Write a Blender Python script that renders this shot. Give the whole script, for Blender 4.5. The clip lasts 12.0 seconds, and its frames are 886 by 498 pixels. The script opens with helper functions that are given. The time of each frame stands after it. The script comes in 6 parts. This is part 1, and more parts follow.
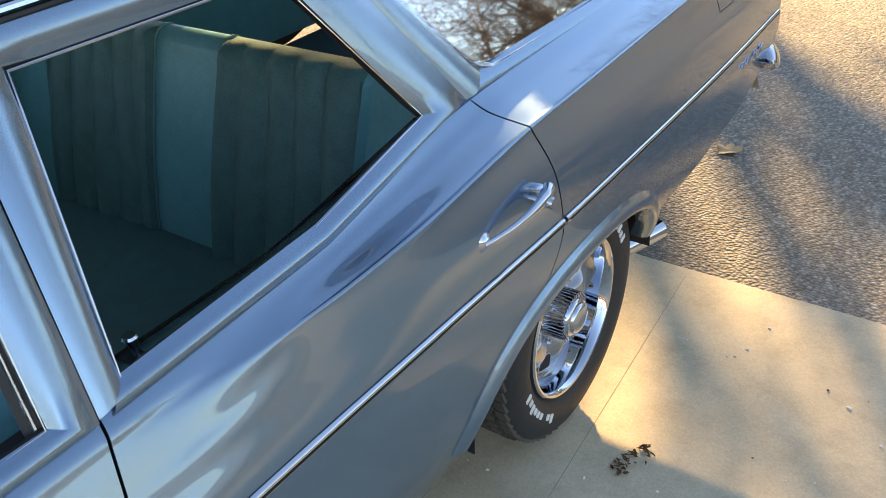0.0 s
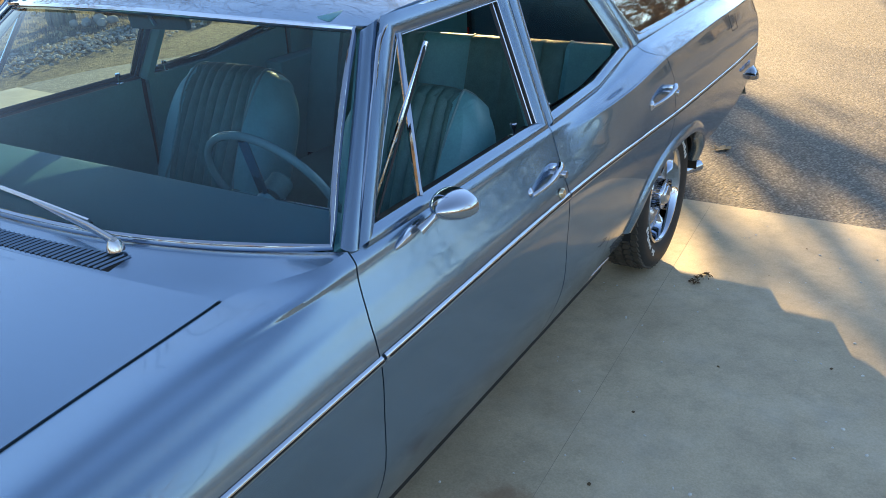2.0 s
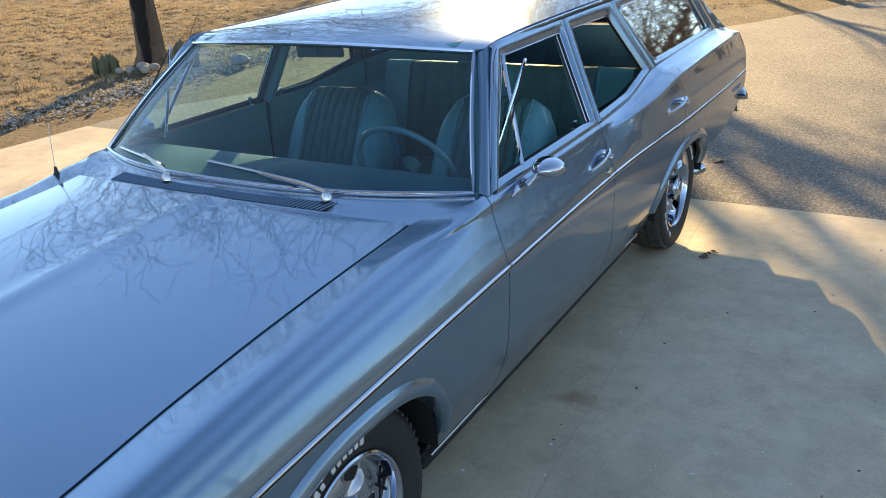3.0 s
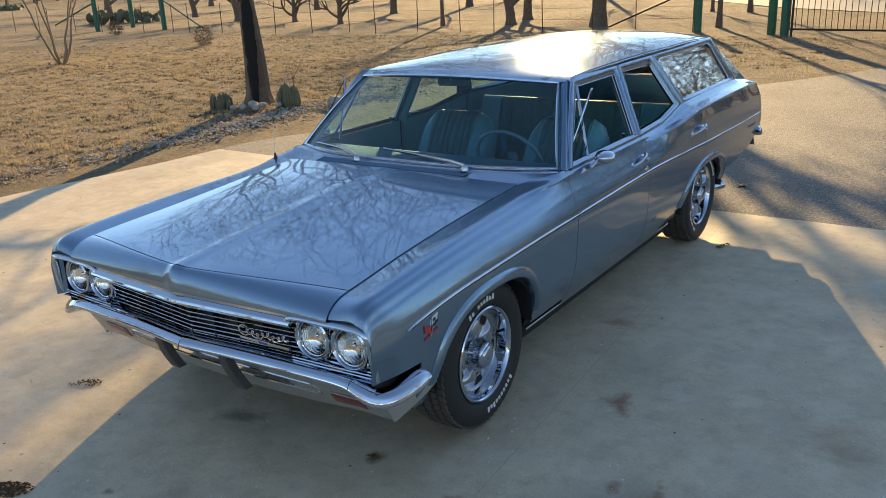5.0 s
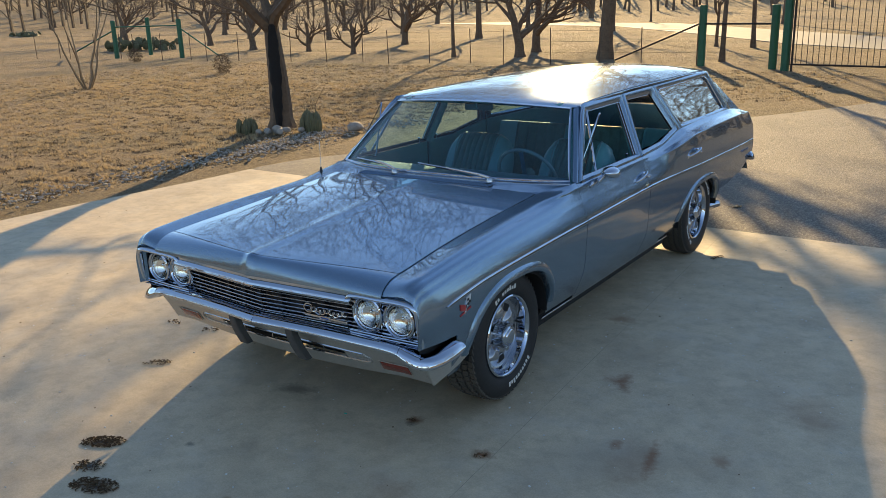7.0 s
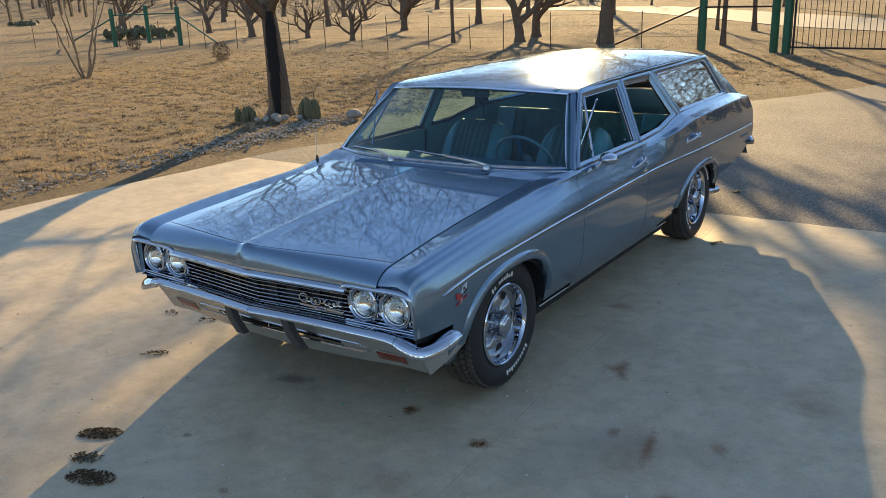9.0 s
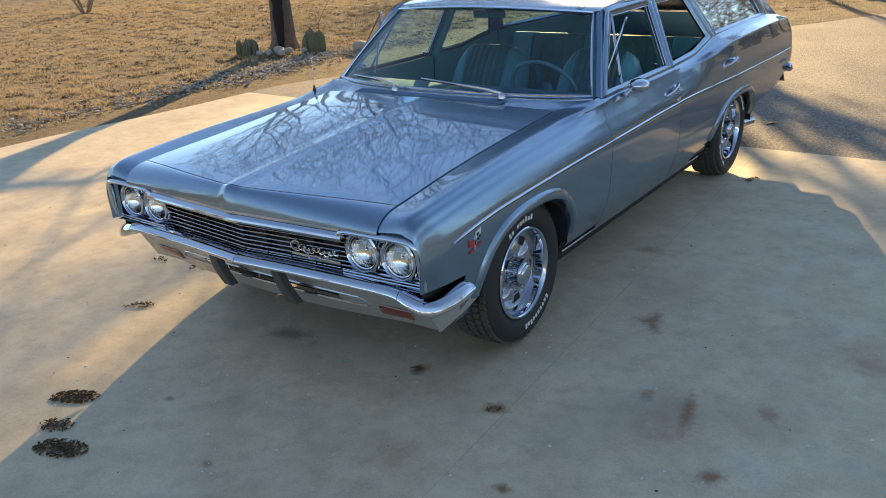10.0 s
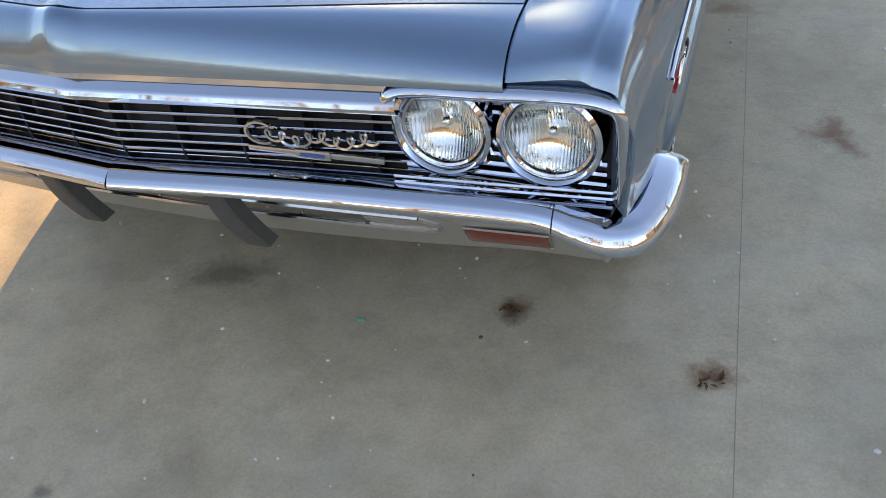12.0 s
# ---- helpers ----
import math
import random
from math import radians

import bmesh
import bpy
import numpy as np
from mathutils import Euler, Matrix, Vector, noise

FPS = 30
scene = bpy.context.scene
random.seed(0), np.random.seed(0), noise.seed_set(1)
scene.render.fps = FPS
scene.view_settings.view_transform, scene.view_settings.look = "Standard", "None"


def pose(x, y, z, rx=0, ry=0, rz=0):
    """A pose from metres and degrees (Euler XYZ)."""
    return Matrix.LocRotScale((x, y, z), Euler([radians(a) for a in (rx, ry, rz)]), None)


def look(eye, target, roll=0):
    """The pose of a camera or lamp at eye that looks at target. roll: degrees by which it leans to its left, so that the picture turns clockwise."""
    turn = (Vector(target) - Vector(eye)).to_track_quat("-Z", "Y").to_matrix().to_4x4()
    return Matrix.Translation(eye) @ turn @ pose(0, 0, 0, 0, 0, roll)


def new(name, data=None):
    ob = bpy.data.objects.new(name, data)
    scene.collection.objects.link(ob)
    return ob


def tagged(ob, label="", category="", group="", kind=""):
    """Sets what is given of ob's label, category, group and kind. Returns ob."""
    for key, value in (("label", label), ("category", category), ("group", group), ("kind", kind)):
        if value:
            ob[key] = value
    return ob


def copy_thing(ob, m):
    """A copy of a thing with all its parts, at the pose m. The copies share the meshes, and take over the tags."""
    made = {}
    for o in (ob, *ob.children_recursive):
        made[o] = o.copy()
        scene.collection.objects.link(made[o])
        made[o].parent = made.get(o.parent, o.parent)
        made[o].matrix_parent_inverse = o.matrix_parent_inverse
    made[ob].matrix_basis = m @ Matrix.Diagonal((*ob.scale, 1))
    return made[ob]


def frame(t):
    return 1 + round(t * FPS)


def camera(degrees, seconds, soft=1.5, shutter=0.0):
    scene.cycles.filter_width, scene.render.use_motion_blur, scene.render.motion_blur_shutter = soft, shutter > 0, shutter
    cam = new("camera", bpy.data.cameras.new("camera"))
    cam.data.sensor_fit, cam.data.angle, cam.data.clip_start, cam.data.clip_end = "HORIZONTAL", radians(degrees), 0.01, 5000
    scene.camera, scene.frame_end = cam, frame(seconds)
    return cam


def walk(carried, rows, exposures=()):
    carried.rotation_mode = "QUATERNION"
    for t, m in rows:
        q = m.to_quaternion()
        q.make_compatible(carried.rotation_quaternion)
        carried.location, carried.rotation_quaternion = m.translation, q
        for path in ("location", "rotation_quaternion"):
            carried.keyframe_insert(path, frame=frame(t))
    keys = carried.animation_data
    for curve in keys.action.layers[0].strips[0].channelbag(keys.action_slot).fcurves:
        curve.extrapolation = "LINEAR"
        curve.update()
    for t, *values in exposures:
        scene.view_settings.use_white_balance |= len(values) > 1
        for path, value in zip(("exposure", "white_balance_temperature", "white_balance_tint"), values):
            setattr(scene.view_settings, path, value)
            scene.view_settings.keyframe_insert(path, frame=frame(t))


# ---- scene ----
import functools

cam = camera(55.9, 12.0, soft=0.7)
PATH = [
    (0, (1.656, 1.51, 1.62), (0.648, 2.853, 0.534), -4.4),
    (0.5, (1.741, 1.046, 1.636), (0.728, 2.433, 0.611), -4.1),
    (1, (1.828, 0.581, 1.69), (0.799, 2.011, 0.743), -4.2),
    (1.5, (1.912, 0.114, 1.705), (0.911, 1.599, 0.816), -3.0),
    (2, (1.887, -0.371, 1.688), (0.925, 1.165, 0.841), -2.7),
    (2.5, (1.96, -0.858, 1.733), (0.983, 0.693, 0.935), -3.3),
    (3, (2.049, -1.331, 1.787), (1.086, 0.254, 1.037), -3.6),
    (3.2, (2.091, -1.475, 1.792), (1.123, 0.114, 1.057), -3.6),
    (4.8, (2.583, -2.726, 1.892), (1.518, -1.156, 1.259), -2.7),
    (5, (2.683, -2.844, 1.913), (1.604, -1.28, 1.287), -2.5),
    (5.5, (2.825, -3.113, 1.941), (1.73, -1.554, 1.333), -2.2),
    (6, (2.902, -3.35, 1.965), (1.801, -1.788, 1.375), -2.3),
    (6.5, (2.946, -3.44, 1.965), (1.843, -1.873, 1.393), -2.3),
    (7, (2.954, -3.476, 1.963), (1.856, -1.9, 1.404), -1.8),
    (8.8, (2.914, -3.452, 1.99), (1.826, -1.883, 1.396), -1.9),
    (9, (2.962, -3.437, 1.965), (1.865, -1.872, 1.375), -2.3),
    (9.5, (2.905, -3.346, 1.936), (1.844, -1.779, 1.29), -2.7),
    (10, (2.705, -3.052, 1.831), (1.605, -1.548, 1.102), -3.1),
    (10.5, (2.32, -2.753, 1.664), (1.212, -1.285, 0.88), -2.6),
    (11, (1.905, -2.429, 1.503), (0.865, -0.96, 0.63), -3.2),
    (11.3, (1.616, -2.218, 1.416), (0.659, -0.763, 0.433), -5.1),
    (11.5, (1.468, -2.1, 1.38), (0.577, -0.658, 0.318), -5.3),
    (12, (1.108, -1.879, 1.336), (0.475, -0.44, 0.099), -7.0),
]
EXPOSURES = [(0.0, 2.06, 9700, 16), (1.0, 1.98, 9300, 15), (1.5, 1.83, 8900, 14), (2.5, 1.6, 8000, 12), (3.0, 1.5, 8100, 12), (5.0, 1.08, 8000, 12), (7.0, 0.93, 7950, 12), (9.0, 0.95, 7950, 12), (10.0, 1.26, 8350, 13), (10.5, 1.5, 9000, 14), (11.0, 1.5, 9400, 16), (11.5, 1.7, 9900, 18), (12.0, 1.9, 10700, 22)]
walk(cam, [(t, look(eye, target, roll)) for t, eye, target, roll in PATH], EXPOSURES)

# ---- world and light ----
SUN_AZ, SUN_EL = 25.5, 15.2
world = bpy.data.worlds.new("sky")
scene.world = world
world.use_nodes = True
wn = world.node_tree.nodes
wn.clear()
sky = wn.new("ShaderNodeTexSky")
sky.sky_type = "NISHITA"
sky.sun_disc = False
sky.sun_elevation = radians(SUN_EL)
sky.sun_rotation = radians(360 - SUN_AZ)
sky.dust_density = 0.0
sky.ozone_density = 1.5
sky.air_density = 0.8
bg = wn.new("ShaderNodeBackground")
bg.inputs["Strength"].default_value = 0.15
wout = wn.new("ShaderNodeOutputWorld")
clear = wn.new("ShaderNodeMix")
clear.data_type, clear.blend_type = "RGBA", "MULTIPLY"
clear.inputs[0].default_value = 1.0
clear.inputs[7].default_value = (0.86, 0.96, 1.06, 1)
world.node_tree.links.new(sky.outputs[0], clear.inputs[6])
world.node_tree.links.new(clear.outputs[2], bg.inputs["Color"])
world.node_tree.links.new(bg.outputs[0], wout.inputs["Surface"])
sun_data = bpy.data.lights.new("sun", "SUN")
sun_data.energy = 5.0
sun_data.angle = radians(0.5)
sun_data.color = (1.0, 0.78, 0.44)
sun = new("sun", sun_data)
sun_dir = Vector((-math.sin(radians(SUN_AZ)) * math.cos(radians(SUN_EL)), math.cos(radians(SUN_AZ)) * math.cos(radians(SUN_EL)), math.sin(radians(SUN_EL))))
sun.matrix_world = look(sun_dir * 60, (0, 0, 0))

# ---- materials ----


def nodes_of(name):
    m = bpy.data.materials.new(name)
    m.use_nodes = True
    nt = m.node_tree
    return m, nt, nt.nodes["Principled BSDF"]


def add(nt, kind, **values):
    n = nt.nodes.new(kind)
    for k, v in values.items():
        n.inputs[k].default_value = v
    return n


def coords(nt, per_object=False):
    tc = nt.nodes.new("ShaderNodeTexCoord")
    if per_object:
        return tc.outputs["Object"]
    g = nt.nodes.new("ShaderNodeNewGeometry")
    return g.outputs["Position"]


def ramp(nt, fac, stops):
    r = nt.nodes.new("ShaderNodeValToRGB")
    el = r.color_ramp.elements
    while len(el) < len(stops):
        el.new(0.5)
    for e, (p, c) in zip(el, stops):
        e.position, e.color = p, (*c, 1)
    nt.links.new(fac, r.inputs["Fac"])
    return r.outputs["Color"]


def noise_tex(nt, vec, scale, detail=4.0, rough=0.6):
    n = add(nt, "ShaderNodeTexNoise", Scale=scale, Detail=detail, Roughness=rough)
    nt.links.new(vec, n.inputs["Vector"])
    return n.outputs["Fac"]


def mixc(nt, fac, a, b, blend="MIX"):
    m = nt.nodes.new("ShaderNodeMix")
    m.data_type, m.blend_type = "RGBA", blend
    for s, v in (("Factor", fac), ("A", a), ("B", b)):
        sock = [i for i in m.inputs if i.name == s and (i.type == "RGBA" or s == "Factor" and i.type == "VALUE")][0]
        if isinstance(v, (int, float)):
            sock.default_value = v
        elif isinstance(v, tuple):
            sock.default_value = (*v, 1)
        else:
            nt.links.new(v, sock)
    return [o for o in m.outputs if o.type == "RGBA"][0]


def bump(nt, bsdf, height, strength=0.3, dist=0.01):
    b = add(nt, "ShaderNodeBump", Strength=strength, Distance=dist)
    nt.links.new(height, b.inputs["Height"])
    nt.links.new(b.outputs["Normal"], bsdf.inputs["Normal"])


def rough_map(nt, bsdf, fac, lo, hi):
    mr = nt.nodes.new("ShaderNodeMapRange")
    mr.inputs["To Min"].default_value, mr.inputs["To Max"].default_value = lo, hi
    nt.links.new(fac, mr.inputs["Value"])
    nt.links.new(mr.outputs[0], bsdf.inputs["Roughness"])


def plain(name, color, rough=0.5, metal=0.0, vary=0.25, scale=40.0, relief=0.0, coat=0.0, big=None):
    """A surface with grain and larger blotches around one colour."""
    m, nt, b = nodes_of(name)
    p = coords(nt)
    fine, broad = noise_tex(nt, p, scale), noise_tex(nt, p, big or scale / 9)
    dark = tuple(c * (1 - vary) for c in color)
    lite = tuple(min(1, c * (1 + vary)) for c in color)
    c1 = ramp(nt, fine, [(0.3, dark), (0.7, lite)])
    c2 = ramp(nt, broad, [(0.3, dark), (0.7, lite)])
    nt.links.new(mixc(nt, 0.5, c1, c2), b.inputs["Base Color"])
    b.inputs["Metallic"].default_value = metal
    rough_map(nt, b, broad, max(0.02, rough * 0.85), min(1, rough * 1.15))
    b.inputs["Coat Weight"].default_value = coat
    b.inputs["Coat Roughness"].default_value = 0.03
    if relief:
        bump(nt, b, fine, relief, 0.004)
    return m


def make_paint(name, color, rough=0.40, coat=1.0, tint=(0.62, 0.66, 0.72)):
    """Metallic enamel under a glossy clear coat, with a little dust."""
    m, nt, b = nodes_of(name)
    p = coords(nt)
    v = add(nt, "ShaderNodeTexVoronoi", Scale=1400.0)
    nt.links.new(p, v.inputs["Vector"])
    flake = ramp(nt, v.outputs["Distance"], [(0.0, tuple(c * 1.25 for c in color)), (0.8, tuple(c * 0.85 for c in color))])
    dust, fine = noise_tex(nt, p, 3.0, 6), noise_tex(nt, p, 26.0, 5, 0.7)
    fac = ramp(nt, dust, [(0.50, (0, 0, 0)), (0.85, (0.14, 0.14, 0.14))])
    c = mixc(nt, fac, flake, (0.30, 0.29, 0.28))
    c = mixc(nt, ramp(nt, fine, [(0.58, (0, 0, 0)), (0.80, (0.05, 0.05, 0.05))]), c, (0.34, 0.31, 0.27))
    nt.links.new(c, b.inputs["Base Color"])
    b.inputs["Metallic"].default_value = 0.85
    b.inputs["Specular Tint"].default_value = (*tint, 1)
    rough_map(nt, b, dust, rough * 0.92, rough * 1.10)
    b.inputs["Coat Weight"].default_value = coat
    b.inputs["Coat IOR"].default_value = 1.65
    film = nt.nodes.new("ShaderNodeMapRange")
    film.inputs["To Min"].default_value, film.inputs["To Max"].default_value = 0.028, 0.042
    nt.links.new(fine, film.inputs["Value"])
    nt.links.new(film.outputs[0], b.inputs["Coat Roughness"])
    return m


def make_glass(name, tint, gloss=0.03, ior=1.5, dust=0.0):
    """Thin glass: see-through with mirror gloss, and a film of dust that scatters a little light."""
    m, nt, b = nodes_of(name)
    nt.nodes.remove(b)
    out = [n for n in nt.nodes if n.type == "OUTPUT_MATERIAL"][0]
    tr, gl, mx, fr, tl, df, md, mt = (nt.nodes.new("ShaderNode" + k) for k in ("BsdfTransparent", "BsdfGlossy", "MixShader", "Fresnel", "BsdfTranslucent", "BsdfDiffuse", "MixShader", "MixShader"))
    tr.inputs["Color"].default_value = (*tint, 1)
    gl.inputs["Roughness"].default_value = gloss
    fr.inputs["IOR"].default_value = ior
    tl.inputs["Color"].default_value = df.inputs["Color"].default_value = (0.75, 0.76, 0.78, 1)
    md.inputs[0].default_value = 0.5
    nt.links.new(tl.outputs[0], md.inputs[1])
    nt.links.new(df.outputs[0], md.inputs[2])
    film = nt.nodes.new("ShaderNodeMapRange")
    film.inputs["To Min"].default_value, film.inputs["To Max"].default_value = dust * 0.6, dust * 1.4
    nt.links.new(noise_tex(nt, coords(nt), 7.0, 5, 0.7), film.inputs["Value"])
    nt.links.new(film.outputs[0], mt.inputs[0])
    nt.links.new(tr.outputs[0], mt.inputs[1])
    nt.links.new(md.outputs[0], mt.inputs[2])
    nt.links.new(fr.outputs[0], mx.inputs[0])
    nt.links.new(mt.outputs[0], mx.inputs[1])
    nt.links.new(gl.outputs[0], mx.inputs[2])
    nt.links.new(mx.outputs[0], out.inputs["Surface"])
    return m


PAINT = make_paint("blue_grey_metallic", (0.180, 0.299, 0.412), 0.26)
SILVER = make_paint("silver_grey_metallic", (0.58, 0.56, 0.52), 0.46, 0.35)
CHROME = plain("chrome", (0.56, 0.62, 0.70), 0.035, 1.0, 0.03, 60)
BRIGHT = plain("polished_aluminium", (0.58, 0.59, 0.61), 0.16, 1.0, 0.06, 90)
RALLY = plain("silver_wheel_paint", (0.42, 0.43, 0.45), 0.22, 0.8, 0.06, 60, coat=0.6)
DARK = plain("dark_underbody", (0.012, 0.012, 0.013), 0.8, 0, 0.3, 25)
BLACKGLOSS = plain("black_enamel", (0.010, 0.011, 0.013), 0.42, 0, 0.2, 40)
RUBBER = plain("tyre_rubber", (0.022, 0.022, 0.022), 0.62, 0, 0.3, 70, 0.25)
# Paler than the sidewall: dust, plus light bounced off the ground put into colour.
TREAD = plain("dusty_tread_rubber", (0.075, 0.066, 0.054), 0.85, 0, 0.35, 60, 0.2)
SEAL = plain("black_rubber_seal", (0.016, 0.016, 0.017), 0.55, 0, 0.2, 50)
GUARD = plain("grey_rubber", (0.075, 0.074, 0.072), 0.55, 0, 0.25, 40, 0.2)
WHITE = plain("white_raised_rubber", (0.72, 0.72, 0.70), 0.6, 0, 0.12, 80)
AMBER = plain("amber_red_lens", (0.19, 0.020, 0.009), 0.16, 0, 0.12, 120, coat=0.8)
REDLENS = plain("red_lens", (0.45, 0.02, 0.015), 0.15, 0, 0.1, 120, coat=0.8)
TEAL = plain("teal_vinyl", (0.085, 0.32, 0.36), 0.42, 0, 0.15, 120, 0.15)
TEALDARK = plain("dark_teal_cloth", (0.060, 0.165, 0.165), 0.6, 0, 0.3, 220, 0.3)
DASH = plain("teal_padded_dash", (0.008, 0.215, 0.285), 0.55, 0, 0.12, 300, 0.25)
CARPET = plain("dark_teal_carpet", (0.012, 0.035, 0.04), 0.95, 0, 0.35, 160, 0.4)
HEADLINER = plain("pale_teal_headliner", (0.20, 0.34, 0.38), 0.8, 0, 0.1, 200, 0.1)
PIPING = plain("pale_piping", (0.12, 0.26, 0.28), 0.4, 0, 0.1, 90)
WHEELRIM = plain("teal_steering_wheel", (0.14, 0.27, 0.29), 0.2, 0, 0.1, 60, coat=0.5)
GLASS = make_glass("tinted_glass", (0.74, 0.87, 0.86), dust=0.015)
# Last value: dust film, raised to stand in for the sky's reflected haze too.
SCREEN = make_glass("windshield_glass", (0.43, 0.72, 0.82), 0.02, 1.42, 0.042)
CLEAR = make_glass("clear_lens", (0.95, 0.97, 0.97), 0.02)
MIRRORGLASS = plain("mirror_glass", (0.85, 0.86, 0.87), 0.02, 1.0, 0.01, 20)
REFLECT = plain("silvered_reflector", (0.92, 0.92, 0.90), 0.05, 1.0, 0.04, 60)
nt = REFLECT.node_tree
xyz = nt.nodes.new("ShaderNodeSeparateXYZ")
nt.links.new(coords(nt, True), xyz.inputs[0])
waves = []
for axis, pitch in (("X", 1100.0), ("Z", 260.0)):
    mul, sine = add(nt, "ShaderNodeMath"), add(nt, "ShaderNodeMath")
    mul.operation, sine.operation = "MULTIPLY", "SINE"
    mul.inputs[1].default_value = pitch
    nt.links.new(xyz.outputs[axis], mul.inputs[0])
    nt.links.new(mul.outputs[0], sine.inputs[0])
    waves.append(sine.outputs[0])
both = nt.nodes.new("ShaderNodeMath")
both.operation = "ADD"
nt.links.new(waves[0], both.inputs[0])
nt.links.new(waves[1], both.inputs[1])
bump(nt, nt.nodes["Principled BSDF"], both.outputs[0], 0.10, 0.0016)
LOCKBRASS = plain("worn_brass", (0.62, 0.53, 0.38), 0.25, 1.0, 0.1, 90)
RED = plain("red_enamel", (0.5, 0.03, 0.03), 0.25, 0, 0.1, 60, coat=0.5)
BLUE = plain("blue_enamel", (0.03, 0.10, 0.32), 0.3, 0, 0.1, 60)

# ---- geometry helpers ----


def sheet(f, nu, nv):
    """A grid of nu x nv cells over f(u, v), u and v from 0 to 1."""
    vs = [tuple(f(i / nu, j / nv)) for i in range(nu + 1) for j in range(nv + 1)]
    w = nv + 1
    fs = [(i * w + j, (i + 1) * w + j, (i + 1) * w + j + 1, i * w + j + 1) for i in range(nu) for j in range(nv)]
    return vs, fs


def mirror(geo, side):
    """The geometry itself (side 1), or its mirror image across the middle of the car."""
    if side > 0:
        return geo
    vs, fs = geo
    return [(-x, y, z) for x, y, z in vs], [tuple(reversed(f)) for f in fs]


def join(*geos):
    vs, fs = [], []
    for v, f in geos:
        k = len(vs)
        vs += list(v)
        fs += [tuple(i + k for i in q) for q in f]
    return vs, fs


def moved(geo, m):
    return [tuple(m @ Vector(v)) for v in geo[0]], geo[1]


def box(x0, x1, y0, y1, z0, z1, bev=0.0):
    """A box with chamfered edges."""
    bm = bmesh.new()
    bmesh.ops.create_cube(bm, size=1.0)
    for v in bm.verts:
        v.co = Vector(((x0 + x1) / 2 + v.co.x * (x1 - x0), (y0 + y1) / 2 + v.co.y * (y1 - y0), (z0 + z1) / 2 + v.co.z * (z1 - z0)))
    if bev:
        bmesh.ops.bevel(bm, geom=bm.edges[:], offset=bev, segments=2, profile=0.6, affect="EDGES")
    bm.verts.index_update()
    g = [tuple(v.co) for v in bm.verts], [tuple(v.index for v in f.verts) for f in bm.faces]
    bm.free()
    return g


def frames_along(pts, closed):
    n = len(pts)
    out = []
    ref = None
    for i, p in enumerate(pts):
        a = pts[(i - 1) % n] if closed or i else pts[i]
        b = pts[(i + 1) % n] if closed or i < n - 1 else pts[i]
        t = (Vector(b) - Vector(a)).normalized()
        if ref is None:
            ref = Vector((0, 0, 1)) if abs(t.z) < 0.9 else Vector((1, 0, 0))
        s = t.cross(ref).normalized()
        ref = s.cross(t).normalized()
        out.append((Vector(p), s, ref))
    return out


def tube(pts, r, seg=8, closed=False, flat=1.0):
    """A round or flattened bar along pts; r is a radius or one for each point."""
    fr = frames_along([Vector(p) for p in pts], closed)
    rs = r if isinstance(r, (list, tuple)) else [r] * len(fr)
    vs, fs = [], []
    for (p, s, w), q in zip(fr, rs):
        for k in range(seg):
            a = 2 * math.pi * k / seg
            vs.append(tuple(p + s * (q * flat * math.cos(a)) + w * (q * math.sin(a))))
    n = len(fr)
    for i in range(n if closed else n - 1):
        for k in range(seg):
            a, b = i * seg + k, i * seg + (k + 1) % seg
            c, d = ((i + 1) % n) * seg + (k + 1) % seg, ((i + 1) % n) * seg + k
            fs.append((a, b, c, d))
    if not closed:
        fs += [tuple(range(seg)), tuple(reversed(range((n - 1) * seg, n * seg)))]
    return vs, fs


def lathe(profile, seg=48, axis="x", a0=0.0, a1=2 * math.pi):
    """Turns (radius, offset) pairs round the x axis."""
    full = a1 - a0 > 6.28
    n = seg if full else seg + 1
    vs, fs = [], []
    for i in range(n):
        a = a0 + (a1 - a0) * i / seg
        for r, o in profile:
            vs.append((o, r * math.cos(a), r * math.sin(a)))
    w = len(profile)
    for i in range(seg):
        for j in range(w - 1):
            k = (i + 1) % n
            fs.append((i * w + j, k * w + j, k * w + j + 1, i * w + j + 1))
    return vs, fs


def smooth_line(pts, n):
    """n + 1 points of a Catmull-Rom curve through pts."""
    P = [Vector(p) for p in pts]
    P = [2 * P[0] - P[1]] + P + [2 * P[-1] - P[-2]]
    out = []
    for i in range(n + 1):
        s = i / n * (len(P) - 3)
        k = min(int(s), len(P) - 4)
        t = s - k
        a, b, c, d = P[k:k + 4]
        out.append(0.5 * (2 * b + (c - a) * t + (2 * a - 5 * b + 4 * c - d) * t * t + (3 * b - a - 3 * c + d) * t ** 3))
    return out


def lerp(a, b, t):
    return a + (b - a) * t


def ease(t):
    t = max(0.0, min(1.0, t))
    return t * t * (3 - 2 * t)


def part(name, geo, material, parent=None, label="", smooth=True, solid=0.0, bevel=0.0):
    vs, fs = geo
    me = bpy.data.meshes.new(name)
    me.from_pydata(vs, [], fs)
    me.materials.append(material)
    if smooth:
        me.polygons.foreach_set("use_smooth", [True] * len(me.polygons))
        me.set_sharp_from_angle(angle=radians(38))
        if solid:
            used = {}
            for q in me.polygons:
                for key in q.edge_keys:
                    used[key] = used.get(key, 0) + 1
            for e in me.edges:
                if used[e.key] < 2:
                    e.use_edge_sharp = True
    me.update()
    ob = new(name, me)
    ob.parent = parent
    if solid:
        s = ob.modifiers.new("thickness", "SOLIDIFY")
        s.thickness, s.offset = solid, 0.0
    if bevel:
        s = ob.modifiers.new("edges", "BEVEL")
        s.width, s.segments = bevel, 2
    if label:
        tagged(ob, label)
    return ob


